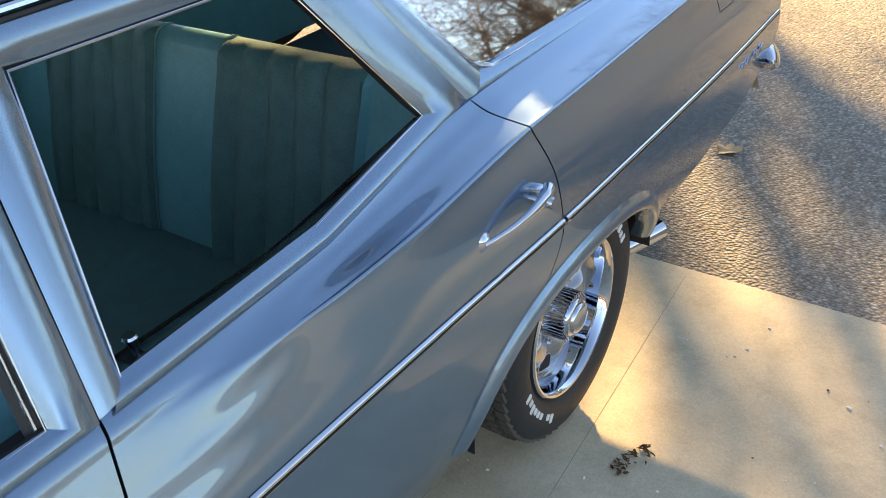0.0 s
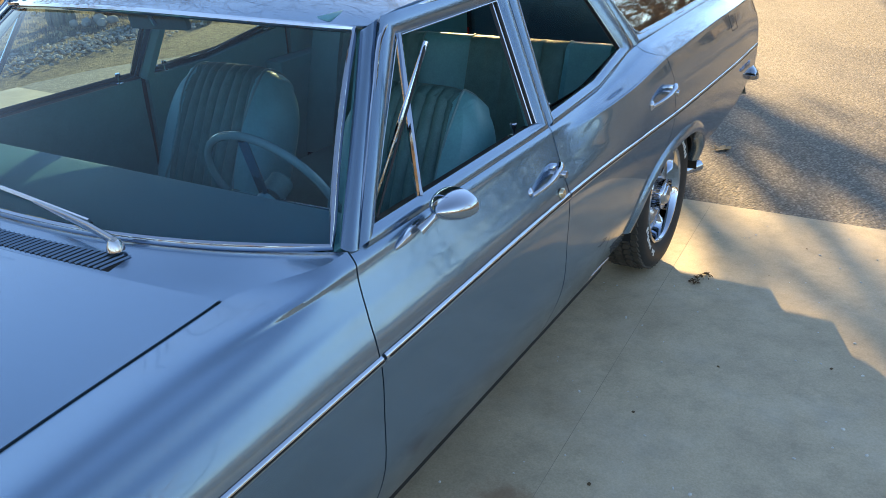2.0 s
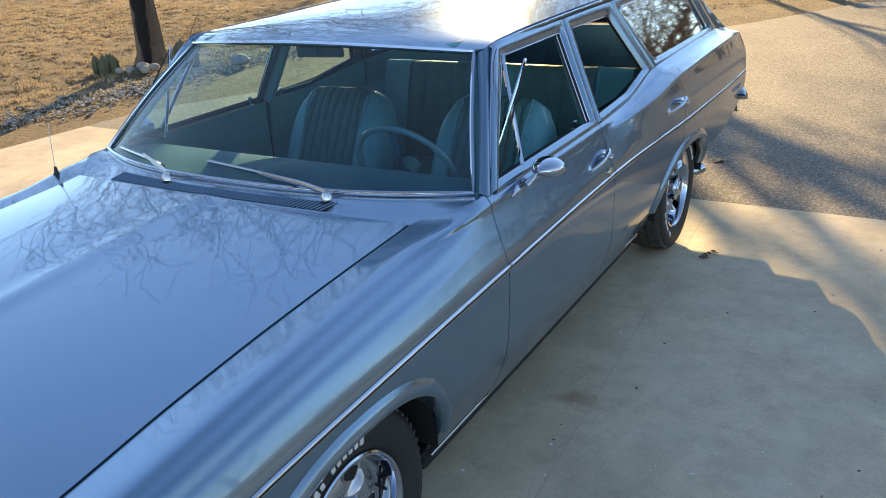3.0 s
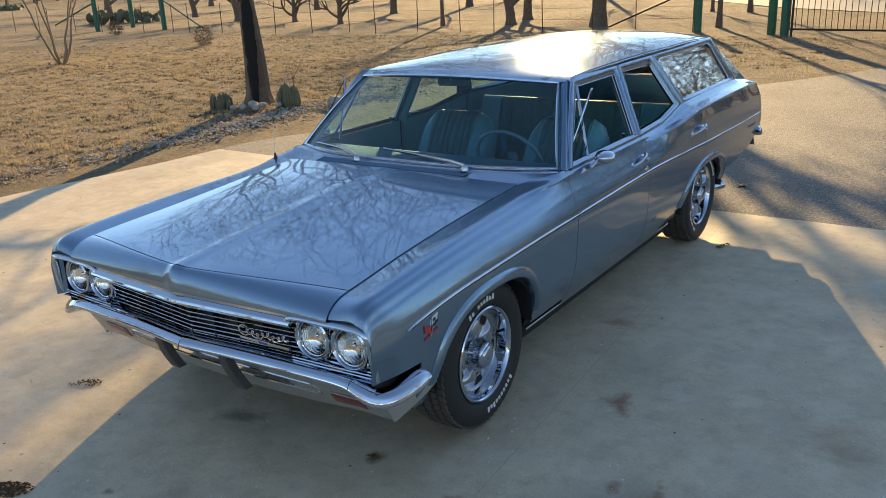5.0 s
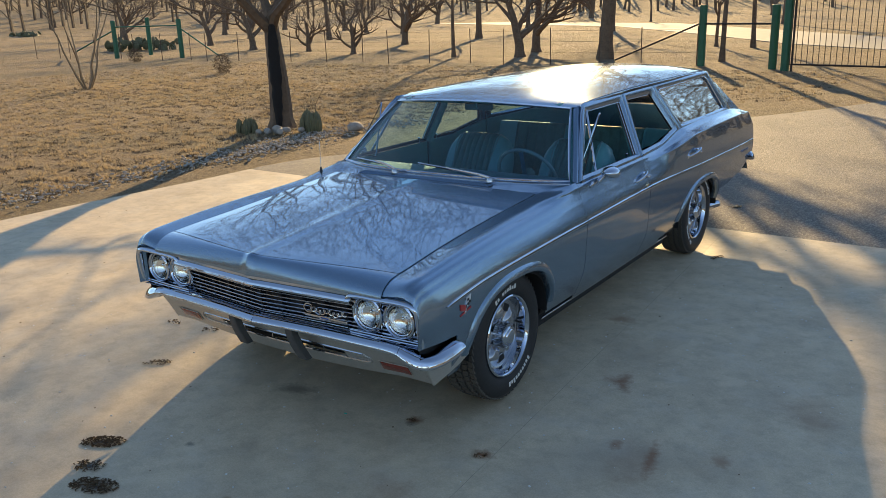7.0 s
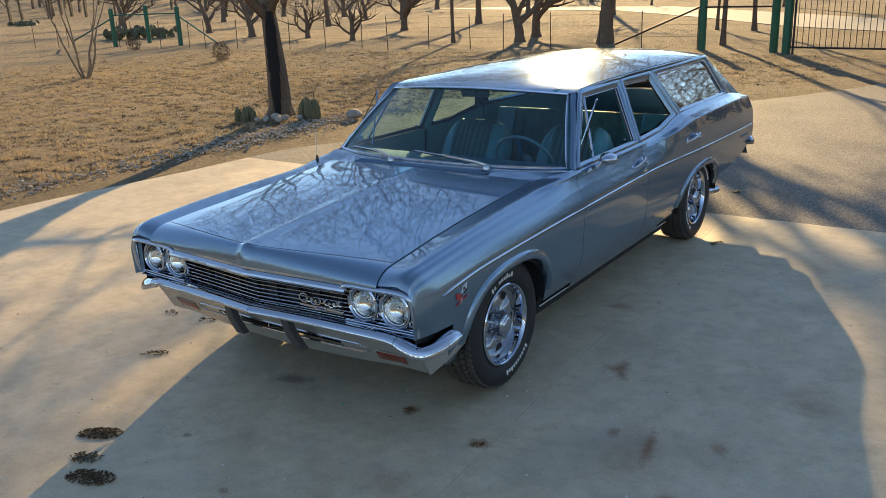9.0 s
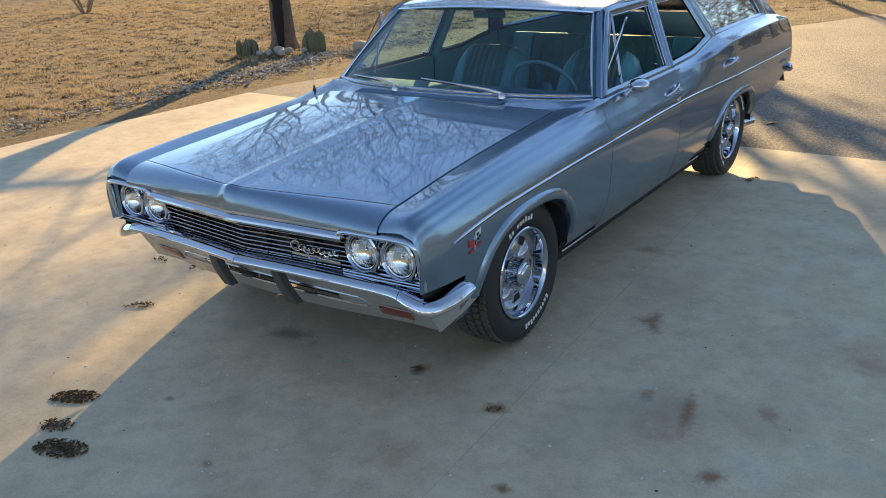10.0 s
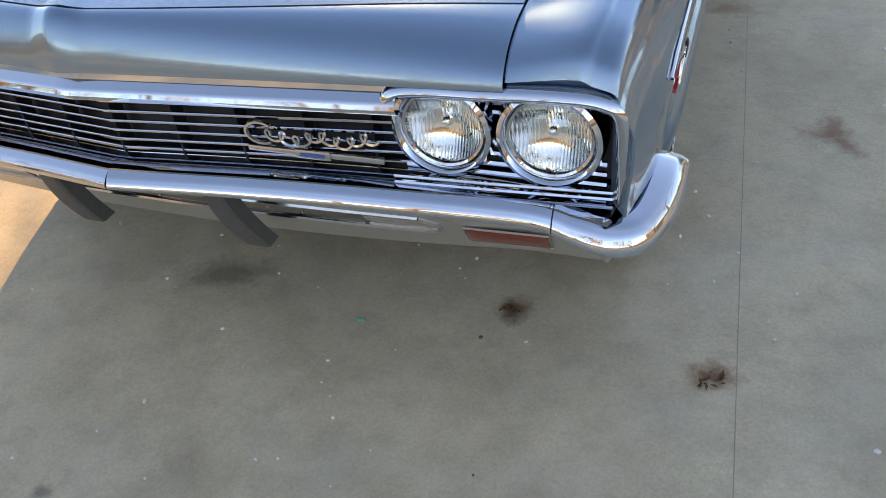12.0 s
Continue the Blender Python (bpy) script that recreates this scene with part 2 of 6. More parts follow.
def empty(name, x=0, y=0, z=0):
    ob = new(name)
    ob.location = (x, y, z)
    return ob

# ---- ground ----


RUSTBROWN, SOOT = (0.27, 0.125, 0.060), (0.055, 0.045, 0.038)
STAINS = [(1.75, -0.32, 0.26, 0.60, 14, 0.22, RUSTBROWN), (0.95, -1.05, 0.40, 0.22, -20, 0.30, RUSTBROWN), (2.3, 0.6, 0.35, 0.5, 10, 0.30, RUSTBROWN), (1.79, -0.22, 0.07, 0.34, 12, 0.75, RUSTBROWN), (1.60, -0.18, 0.08, 0.10, 12, 0.6, RUSTBROWN), (2.0, -0.58, 0.13, 0.10, 20, 0.8, RUSTBROWN), (1.31, 0.46, 0.16, 0.09, -10, 0.5, RUSTBROWN), (1.0, 1.33, 0.22, 0.16, 0, 0.5, RUSTBROWN), (0.66, -0.49, 0.07, 0.09, 0, 0.8, SOOT), (1.12, -0.58, 0.13, 0.09, 15, 0.95, RUSTBROWN), (0.66, -0.47, 0.10, 0.09, 0, 0.75, RUSTBROWN), (1.41, -1.01, 0.08, 0.06, 0, 0.9, RUSTBROWN), (2.06, -0.08, 0.10, 0.14, 10, 0.5, RUSTBROWN), (1.37, 0.49, 0.10, 0.22, 12, 0.7, RUSTBROWN), (-0.13, -1.23, 0.07, 0.05, 0, 0.5, SOOT), (-0.51, -1.44, 0.13, 0.08, 30, 0.9, SOOT), (-0.37, -1.61, 0.10, 0.07, 20, 0.85, SOOT), (-0.20, -1.70, 0.14, 0.08, 20, 0.9, SOOT), (0.39, -1.46, 0.06, 0.05, 0, 0.6, RUSTBROWN), (-0.12, -0.52, 0.30, 0.14, 20, 0.5, SOOT), (1.40, 0.40, 0.20, 0.07, -50, 0.5, RUSTBROWN)]


def make_concrete():
    m, nt, b = nodes_of("broom_finished_concrete")
    p = coords(nt)
    broad, mid, fine = noise_tex(nt, p, 0.55, 5), noise_tex(nt, p, 4.5, 6, 0.65), noise_tex(nt, p, 150, 3)
    base = ramp(nt, broad, [(0.3, (0.565, 0.435, 0.277)), (0.7, (0.718, 0.571, 0.379))])
    c = mixc(nt, 0.5, base, ramp(nt, mid, [(0.3, (0.446, 0.339, 0.215)), (0.7, (0.780, 0.621, 0.412))]))
    c = mixc(nt, 0.21, c, ramp(nt, fine, [(0.35, (0.22, 0.19, 0.15)), (0.65, (0.66, 0.58, 0.47))]))
    blot = noise_tex(nt, p, 11.0, 5, 0.7)
    c = mixc(nt, ramp(nt, blot, [(0.46, (0, 0, 0)), (0.72, (0.38, 0.38, 0.38))]), c, (0.25, 0.195, 0.135))
    c = mixc(nt, ramp(nt, noise_tex(nt, p, 2.6, 5, 0.7), [(0.50, (0, 0, 0)), (0.70, (0.30, 0.30, 0.30))]), c, (0.66, 0.60, 0.50))
    rust = noise_tex(nt, p, 1.7, 4, 0.55)
    rf = ramp(nt, rust, [(0.50, (0, 0, 0)), (0.76, (0.42, 0.42, 0.42))])
    c = mixc(nt, rf, c, (0.30, 0.205, 0.12))
    damp = noise_tex(nt, p, 0.9, 3, 0.5)
    df = ramp(nt, damp, [(0.60, (0, 0, 0)), (0.78, (0.30, 0.30, 0.30))])
    c = mixc(nt, df, c, (0.23, 0.225, 0.205))
    for x, y, rx, ry, turn, amount, colour in STAINS:
        mp = nt.nodes.new("ShaderNodeMapping")
        mp.vector_type = "TEXTURE"
        mp.inputs["Location"].default_value = (x, y, 0)
        mp.inputs["Rotation"].default_value = (0, 0, radians(turn))
        mp.inputs["Scale"].default_value = (rx, ry, 1)
        nt.links.new(p, mp.inputs["Vector"])
        dist = nt.nodes.new("ShaderNodeVectorMath")
        dist.operation = "LENGTH"
        nt.links.new(mp.outputs[0], dist.inputs[0])
        worn = nt.nodes.new("ShaderNodeMath")
        worn.operation = "MULTIPLY_ADD"
        worn.inputs[1].default_value = 0.9
        nt.links.new(noise_tex(nt, p, 3.2 / max(0.1, min(rx, ry)), 5, 0.7), worn.inputs[0])
        nt.links.new(dist.outputs["Value"], worn.inputs[2])
        sf = ramp(nt, worn.outputs[0], [(0.56, (min(1.0, amount * 1.15),) * 3), (1.0, (0, 0, 0))])
        c = mixc(nt, sf, c, colour)
    nt.links.new(c, b.inputs["Base Color"])
    rough_map(nt, b, mid, 0.55, 0.8)
    bump(nt, b, fine, 0.12, 0.004)
    return m


def make_chipseal():
    m, nt, b = nodes_of("chip_seal")
    p = coords(nt)
    v = add(nt, "ShaderNodeTexVoronoi", Scale=72.0)
    nt.links.new(p, v.inputs["Vector"])
    stone = ramp(nt, v.outputs["Color"], [(0.2, (0.098, 0.084, 0.070)), (0.55, (0.255, 0.220, 0.182)), (0.9, (0.475, 0.415, 0.350))])
    edge = ramp(nt, v.outputs["Distance"], [(0.35, (1, 1, 1)), (0.75, (0.35, 0.33, 0.30))])
    c = mixc(nt, 0.8, stone, edge, "MULTIPLY")
    broad = noise_tex(nt, p, 0.8, 5)
    c = mixc(nt, 0.4, c, ramp(nt, broad, [(0.3, (0.138, 0.121, 0.103)), (0.7, (0.295, 0.258, 0.215))]))
    nt.links.new(c, b.inputs["Base Color"])
    b.inputs["Roughness"].default_value = 0.85
    inv = nt.nodes.new("ShaderNodeMath")
    inv.operation = "SUBTRACT"
    inv.inputs[0].default_value = 1.0
    nt.links.new(v.outputs["Distance"], inv.inputs[1])
    bump(nt, b, inv.outputs[0], 0.7, 0.008)
    return m


def make_lawn():
    m, nt, b = nodes_of("dormant_lawn")
    p = coords(nt)
    patch, mid, small, fine = noise_tex(nt, p, 0.30, 5), noise_tex(nt, p, 3.5, 6, 0.75), noise_tex(nt, p, 17, 5, 0.7), noise_tex(nt, p, 90, 5, 0.75)
    dry = ramp(nt, fine, [(0.36, (0.20, 0.125, 0.065)), (0.64, (0.66, 0.47, 0.27))])
    olive = ramp(nt, fine, [(0.36, (0.12, 0.09, 0.042)), (0.66, (0.46, 0.35, 0.185))])
    soil = ramp(nt, fine, [(0.36, (0.07, 0.046, 0.027)), (0.66, (0.30, 0.20, 0.12))])
    c = mixc(nt, ramp(nt, patch, [(0.42, (0, 0, 0)), (0.60, (0.8, 0.8, 0.8))]), dry, olive)
    c = mixc(nt, ramp(nt, mid, [(0.50, (0, 0, 0)), (0.62, (0.55, 0.55, 0.55))]), c, soil)
    c = mixc(nt, ramp(nt, small, [(0.47, (0, 0, 0)), (0.58, (0.75, 0.75, 0.75))]), c, soil)
    nt.links.new(c, b.inputs["Base Color"])
    b.inputs["Roughness"].default_value = 0.95
    hm = nt.nodes.new("ShaderNodeMath")
    hm.operation = "ADD"
    nt.links.new(fine, hm.inputs[0])
    nt.links.new(small, hm.inputs[1])
    bump(nt, b, hm.outputs[0], 1.0, 0.085)
    return m


CONCRETE, CHIP, LAWN = make_concrete(), make_chipseal(), make_lawn()
BARK = plain("grey_brown_bark", (0.155, 0.103, 0.066), 0.9, 0, 0.45, 14, 0.8, big=3)
HOLLOW = plain("charred_hollow", (0.012, 0.010, 0.009), 0.95, 0, 0.3, 20, 0.5)
STONE = plain("pale_field_stone", (0.36, 0.32, 0.27), 0.85, 0, 0.35, 12, 0.5)
GREEN = plain("green_post_paint", (0.012, 0.115, 0.060), 0.45, 0, 0.2, 8)
IRON = plain("dark_iron", (0.03, 0.022, 0.018), 0.6, 0.3, 0.3, 20)
RUSTY = plain("rusty_steel_post", (0.10, 0.055, 0.035), 0.8, 0, 0.35, 30)
CACTUS = plain("dull_green_cactus", (0.13, 0.125, 0.065), 0.65, 0, 0.3, 15)
SHRUB = plain("dry_brown_shrub", (0.13, 0.085, 0.05), 0.9, 0, 0.35, 30)
LEAFMAT = plain("dry_leaf_litter", (0.13, 0.075, 0.035), 0.8, 0, 0.5, 50)
PALEROAD = plain("pale_gravel_road", (0.24, 0.22, 0.19), 0.85, 0, 0.15, 4, 0.1)
GRASS = plain("dry_grass", (0.52, 0.38, 0.22), 0.85, 0, 0.35, 3)
nt = GRASS.node_tree
thin, blend = nt.nodes.new("ShaderNodeBsdfTranslucent"), nt.nodes.new("ShaderNodeMixShader")
thin.inputs["Color"].default_value = (0.44, 0.34, 0.21, 1)
blend.inputs[0].default_value = 0.35
gout = [n for n in nt.nodes if n.type == "OUTPUT_MATERIAL"][0]
nt.links.new(nt.nodes["Principled BSDF"].outputs[0], blend.inputs[1])
nt.links.new(thin.outputs[0], blend.inputs[2])
nt.links.new(blend.outputs[0], gout.inputs["Surface"])

S = 400.0
gx = [-S, -250, -185, -118, -80, -50, -40, -34, -29, -26] + [-24 + i * 0.16 for i in range(0, 115)] + [-5.6 + i * 0.6 for i in range(0, 20)] + [9, 20, 40, 80, 118, 185, 250, S]
gyv = [-S, -150, -60, -30, -15, -8] + [-5 + i * 0.16 for i in range(0, 145)] + [18.2 + i * 0.5 for i in range(0, 40)] + [40, 50, 80, 118, 150, 185, 250, S]


def far_rise(x, y):
    """The land climbs gently far off."""
    return 0.07 * max(0.0, min(260.0, math.hypot(x, y)) - 118)


def tussocks(x, y):
    """Height of the uneven turf, flat under the paving."""
    free = max(ease((-6.0 - x) / 0.8), ease((y - (15.3 + 0.75 * x)) / 1.5) * ease((-0.5 - x) / 2))
    n = noise.noise(Vector((x * 2.6, y * 2.6, 1))) + 0.8 * noise.noise(Vector((x * 6.1, y * 6.1, 4)))
    return free * (0.020 * max(0.0, n) + 0.03 * noise.noise(Vector((x * 0.5, y * 0.5, 9))))


gv = [(x, y, -0.058 + tussocks(x, y) + far_rise(x, y)) for x in gx for y in gyv]
gf = [(i * len(gyv) + j, (i + 1) * len(gyv) + j, (i + 1) * len(gyv) + j + 1, i * len(gyv) + j + 1) for i in range(len(gx) - 1) for j in range(len(gyv) - 1)]
tagged(part("ground", (gv, gf), LAWN), "dormant tan lawn with bare soil patches", "ground", kind="structure")


def slab(name, outline_pts, top, depth, material, label):
    n = len(outline_pts)
    vs = [(x, y, top) for x, y in outline_pts] + [(x, y, top - depth) for x, y in outline_pts]
    fs = [tuple(range(n))] + [(i, i + n, (i + 1) % n + n, (i + 1) % n) for i in range(n)]
    ob = part(name, (vs, fs), material, smooth=False)
    return tagged(ob, label, "paving", kind="structure")


left_edge = [(p.x, p.y) for p in smooth_line([(-5.6, -9, 0), (-5.62, -4, 0), (-5.58, 0.8, 0), (-5.46, 2.2, 0), (-5.37, 3.1, 0), (-5.33, 4.02, 0)], 24)]
slab("concrete_driveway", left_edge + [(0.8, 3.845), (9, 3.84), (9, -9)], -0.024, 0.10, CONCRETE, "smooth weathered grey concrete driveway")
JOINTFILL = plain("dirt_filled_joint", (0.36, 0.295, 0.21), 0.9, 0, 0.35, 30)
tagged(part("control_joint", tube([(1.137 - 0.0526 * (y - 0.04), y, -0.0245) for y in (-8.9, -6, -3, -1, 0, 1, 2, 3, 3.8)], 0.0013, 6), JOINTFILL), "fine dirt-filled control joint in the concrete", "joint", kind="structure")
far_edge = [(p.x, p.y) for p in smooth_line([(-5.38, 4.2, 0), (-5.26, 4.86, 0), (-4.95, 5.5, 0), (-4.2, 6.8, 0), (-2.8, 9.0, 0), (-0.9, 11.35, 0), (0.66, 14.3, 0), (1.7, 17.5, 0), (1.9, 30, 0)], 30)]
slab("chip_seal_drive", [(-5.33, 4.03)] + far_edge + [(9, 30), (9, 3.85), (0.8, 3.855)], -0.034, 0.08, CHIP, "coarse chip-seal drive behind the concrete")
slab("far_road", [(3.5, 27), (-1.4, 31.2), (-5.8, 35.4), (-13, 46), (-25, 62), (-69, 88), (-150, 128), (-148, 134), (-67, 95), (-22, 68), (-9, 50), (-2, 40), (3, 34.5), (9, 29.5), (9, 27)], -0.03, 0.05, PALEROAD, "pale far road beyond the fence")

# ---- trees ----


def tree_mesh(seed, height, r0, levels, fork, lean=0.0, first=0.35, twig=0.006, spread=0.6, wob=0.10, grow=1.0):
    """A bare tree: every limb a tapered tube that divides again."""
    rng = random.Random(seed)
    trunk, crown = ([], []), ([], [])
    def limb(p, d, length, r, level):
        vs, fs = crown if level else trunk
        n = 5 if level else 9
        seg = 8 if level == 0 else (6 if level == 1 else (4 if level == 2 else 3))
        pts, rad = [p.copy()], [r * (1.35 if level == 0 else 1)]
        for i in range(1, n + 1):
            bend = Vector((rng.uniform(-1, 1), rng.uniform(-1, 1), rng.uniform(-0.6, 0.8))) * (wob if level == 0 else 0.26)
            d = (d + bend).normalized()
            if level >= 2:
                d = (d + Vector((0, 0, 0.05))).normalized()
            if level and d.z < 0.03:
                d = Vector((d.x, d.y, 0.03)).normalized()
            p = p + d * (length / n)
            pts.append(p.copy())
            rad.append(max(twig, r * (1 - (0.45 if level == 0 else 0.62) * i / n)))
        g = tube(pts, rad, seg)
        k = len(vs)
        vs.extend(g[0])
        fs.extend(tuple(i + k for i in q) for q in g[1])
        if level >= levels:
            return
        kids = fork[min(level, len(fork) - 1)]
        for j in range(kids):
            t = (rng.uniform(first, 1.0) if level == 0 else rng.uniform(0.3, 1.0)) if j else 1.0
            i = min(n, max(1, int(round(t * n))))
            az = 2 * math.pi * (j / kids + rng.uniform(-0.12, 0.12)) + seed
            out = Vector((math.cos(az), math.sin(az), 0))
            axis = (pts[i] - pts[i - 1]).normalized()
            side = (out - axis * out.dot(axis)).normalized()
            dd = (axis * rng.uniform(0.55, 1.0) + side * rng.uniform(0.5, 1.0) * spread * 1.5).normalized()
            limb(pts[i].copy(), dd, length * rng.uniform(0.6, 0.88) * (grow if level == 0 else 1.0), max(twig, rad[i] * rng.uniform(0.6, 0.84)), level + 1)
    limb(Vector((0, 0, -0.1)), Vector((lean, 0, 1)).normalized(), height, r0, 0)
    return trunk, crown


def make_tree(name, seed, height, r0, levels, fork, label, **more):
    t = empty(name)
    trunk, crown = tree_mesh(seed, height, r0, levels, fork, **more)
    part("trunk", trunk, BARK, t)
    part("crown", crown, BARK, t, "bare dividing branches")
    return tagged(t, label, "tree", "bare trees on the lawn")


# the near tree with a hollow trunk
near_tree = make_tree("mesquite_tree", 19, 1.95, 0.215, 6, (6, 4, 4, 3, 2, 2), "leafless grey-brown tree with a hollow charred trunk", first=0.84, spread=0.8, wob=0.025, grow=1.6, twig=0.008)
near_tree.matrix_basis = pose(-7.95, 7.25, 0, 0, 0, 0)
part("hollow", moved(sheet(lambda u, v: (0.0 + 0.10 * math.cos(lerp(-1.3, 1.3, u)) * (1 - 0.25 * v) + 0.225 - 0.05 * v, (0.105 + 0.05 * noise.noise(Vector((u * 2, v * 9, 3)))) * math.sin(lerp(-1.3, 1.3, u)) * math.sin(max(0.05, v) * math.pi * 0.95) ** 0.4, lerp(0.0, 1.75, v)), 10, 44), pose(0, 0, 0, 0, 0, -55)), HOLLOW, near_tree, "dark hollow in the trunk")

broad = make_tree("mesquite_tree", 3, 2.2, 0.20, 5, (5, 4, 3, 3, 2), "leafless spreading tree with dark branches", first=0.35, spread=0.8, grow=1.2)
broad.matrix_basis = pose(-13.6, 26.0, 0, 0, 0, 60)
tall = make_tree("oak_tree", 21, 7.0, 0.27, 5, (6, 4, 3, 3, 2), "tall leafless tree with a thick straight trunk", first=0.55, spread=0.85, wob=0.02, grow=0.8, lean=0.062)
tall.matrix_basis = pose(-21, 52, 0) @ Matrix.Diagonal((0.8, 0.8, 0.8, 1))
crowned = make_tree("oak_tree", 21, 6.2, 0.27, 6, (9, 5, 4, 3, 3, 2), "tall leafless tree with a thick straight trunk and wide crown", first=0.55, spread=0.9, wob=0.02, grow=0.95, lean=0.062, twig=0.010)
crowned.matrix_basis = pose(-9.75, 25.4, 0)
multi = make_tree("mesquite_tree", 8, 1.4, 0.13, 4, (6, 4, 3, 2), "leafless many-stemmed small tree", first=0.05, spread=0.7)
multi.matrix_basis = pose(-23, 27, 0)
slim = make_tree("young_tree", 33, 1.9, 0.085, 4, (4, 3, 3, 2), "slender leafless young tree on the lawn", first=0.5, spread=0.45, wob=0.06)
slim.matrix_basis = pose(-8.2, 33.5, 0)
spots = random.Random(4)
# Copies beyond x = 4 or behind y = 0 are unseen, added for reflections.
for k, (x, y, src, sc) in enumerate(((-32.6, 29.8, broad, 0.95), (-27.5, 28.8, multi, 1.0), (-52, 60, multi, 1.9), (-44.7, 54.4, broad, 0.9), (-37.8, 50.5, multi, 1.7), (-16.2, 25.2, tall, (0.4, 0.6)), (-14.6, 29.2, broad, 1.0), (-24.5, 60, slim, 1.2), (-27, 75, slim, 1.4), (-5.3, 24.6, tall, (0.42, 0.75)), (-6.4, 32.5, tall, (0.45, 0.85)), (-41, 34, broad, 1.0), (-54, 37, broad, 1.1), (-48, 44, multi, 1.7), (-60, 52, tall, 1.0), (-70, 48, broad, 1.3), (-66, 66, broad, 1.4), (-33, 62, tall, 0.9), (-80, 70, broad, 1.5), (-12, 62, tall, 0.9), (-3, 55, broad, 1.2), (4, 48, tall, 0.9), (8, 60, broad, 1.4), (-25.5, 42, tall, 0.9), (-26, 35, broad, 1.0), (1.5, 39, broad, 1.1), (-37, 41, tall, 0.8), (-55, 80, broad, 1.5), (-40, 90, broad, 1.6), (-20, 92, broad, 1.6), (0, 85, broad, 1.6), (-95, 80, broad, 1.6), (14, 30, broad, 1.1), (22, 38, tall, 0.9), (30, 27, broad, 1.2), (17, 50, tall, 0.9), (36, 45, broad, 1.4), (12, 43, broad, 1.2), (27, 60, tall, 1.0), (44, 36, broad, 1.3), (40, 18, tall, 0.9), (24, 18, broad, 1.0), (6.2, 22, broad, 1.15), (9.0, 20.5, broad, 1.2), (5.6, 27.5, tall, 0.8), (10.5, 25.5, broad, 1.3), (12.5, 21, broad, 1.1), (7.4, 24, broad, 1.3), (4.6, 21, broad, 1.0), (7.8, 18, broad, 0.95), (10.8, 17.5, broad, 1.1), (13.5, 24, broad, 1.4), (8.5, 30, broad, 1.6), (5.0, 33, broad, 1.5), (15.5, 18.5, broad, 1.2), (17, 26, broad, 1.5), (-9, -15, broad, 1.3), (-3, -17, tall, 0.9), (3.5, -14, broad, 1.2), (9, -17, tall, 1.0), (15, -10, broad, 1.3), (-15, -9, broad, 1.2), (0, -23, broad, 1.6), (-7, -25, tall, 1.0), (10, -26, broad, 1.6), (17, -17, broad, 1.5), (16, -1, broad, 1.2), (15, 7, tall, 0.9), (21, 4, broad, 1.5), (-20, -14, broad, 1.5))):
    wide, high = sc if isinstance(sc, tuple) else (sc, sc)
    copy_thing(src, pose(x, y, 0, 0, 0, spots.uniform(0, 360)) @ Matrix.Diagonal((wide, wide, high, 1)))

# woods on the horizon, all round
rng = random.Random(77)
wood = []
for k in range(1300):
    a, dist = (rng.uniform(1.35, 3.0) if k % 2 else rng.uniform(0, 6.283)), rng.uniform(120, 240)
    x, y, h = dist * math.cos(a), dist * math.sin(a), rng.uniform(5, 11)
    g = far_rise(x, y) - 0.4
    wood.append(tube([(x, y, g), (x + rng.uniform(-0.4, 0.4), y, g + h * 0.5), (x + rng.uniform(-1, 1), y, g + h)], [0.24, 0.16, 0.03], 3))
    for b in range(9):
        z = g + h * rng.uniform(0.25, 0.9)
        wood.append(tube([(x, y, z), (x + rng.uniform(-2.4, 2.4), y + rng.uniform(-2.4, 2.4), z + rng.uniform(0.6, 2.4))], [0.09, 0.025], 3))
tagged(part("far_woods", join(*wood), BARK), "distant belt of leafless woods", "woods", kind="stuff")
def hedge_top(a):
    return 7.0 + 2.4 * noise.noise(Vector((math.cos(a) * 9, math.sin(a) * 9, 1))) + 0.9 * noise.noise(Vector((math.cos(a) * 40, math.sin(a) * 40, 5)))
tagged(part("backdrop", sheet(lambda u, v: ((245 + 6 * v) * math.cos(u * 6.28319), (245 + 6 * v) * math.sin(u * 6.28319), lerp(7.0, 8.5 + hedge_top(u * 6.28319), v)), 720, 3), SHRUB), "low brown scrub on the horizon", "scrub", kind="structure")

# bare sapling on the lawn
sap = tagged(empty("sapling", -19.4, 10.9), "thin leafless many-stemmed sapling on the lawn", "sapling")
rng = random.Random(2)
stems = []
for k in range(6):
    a = k * 1.05
    p = [Vector((0.05 * math.cos(a), 0.05 * math.sin(a), -0.05))]
    for i in range(1, 9):
        p.append(p[-1] + Vector((0.10 * math.cos(a) + rng.uniform(-0.05, 0.05), 0.10 * math.sin(a) + rng.uniform(-0.05, 0.05), 0.25)))
    stems.append(tube(p, [0.025 * (1 - i / 10) for i in range(9)], 5))
sap.scale = (1.35, 1.35, 1.45)
PALEBARK = plain("pale_bark", (0.26, 0.19, 0.12), 0.85, 0, 0.3, 20)
for g in stems:
    part("stem", g, PALEBARK, sap)

# ---- fence, posts and gate ----


def green_post(x, y, h, r=0.115):
    t = tagged(empty("fence_post", x, y), "round green-painted steel fence post", "post", "green fence posts")
    part("shaft", moved(lathe([(r, -0.1), (r, h - 0.01), (r - 0.012, h), (0.0, h + 0.004)], 16), pose(0, 0, 0, 0, -90, 0)), GREEN, t)
    return t


for x, y, h in ((-30.7, 23.4, 1.75), (-35.6, 25.3, 1.85), (-34.4, 22.4, 1.75), (-5.38, 22.7, 1.75), (-3.05, 21.8, 1.72), (-2.6, 21.3, 2.2)):
    green_post(x, y, h)


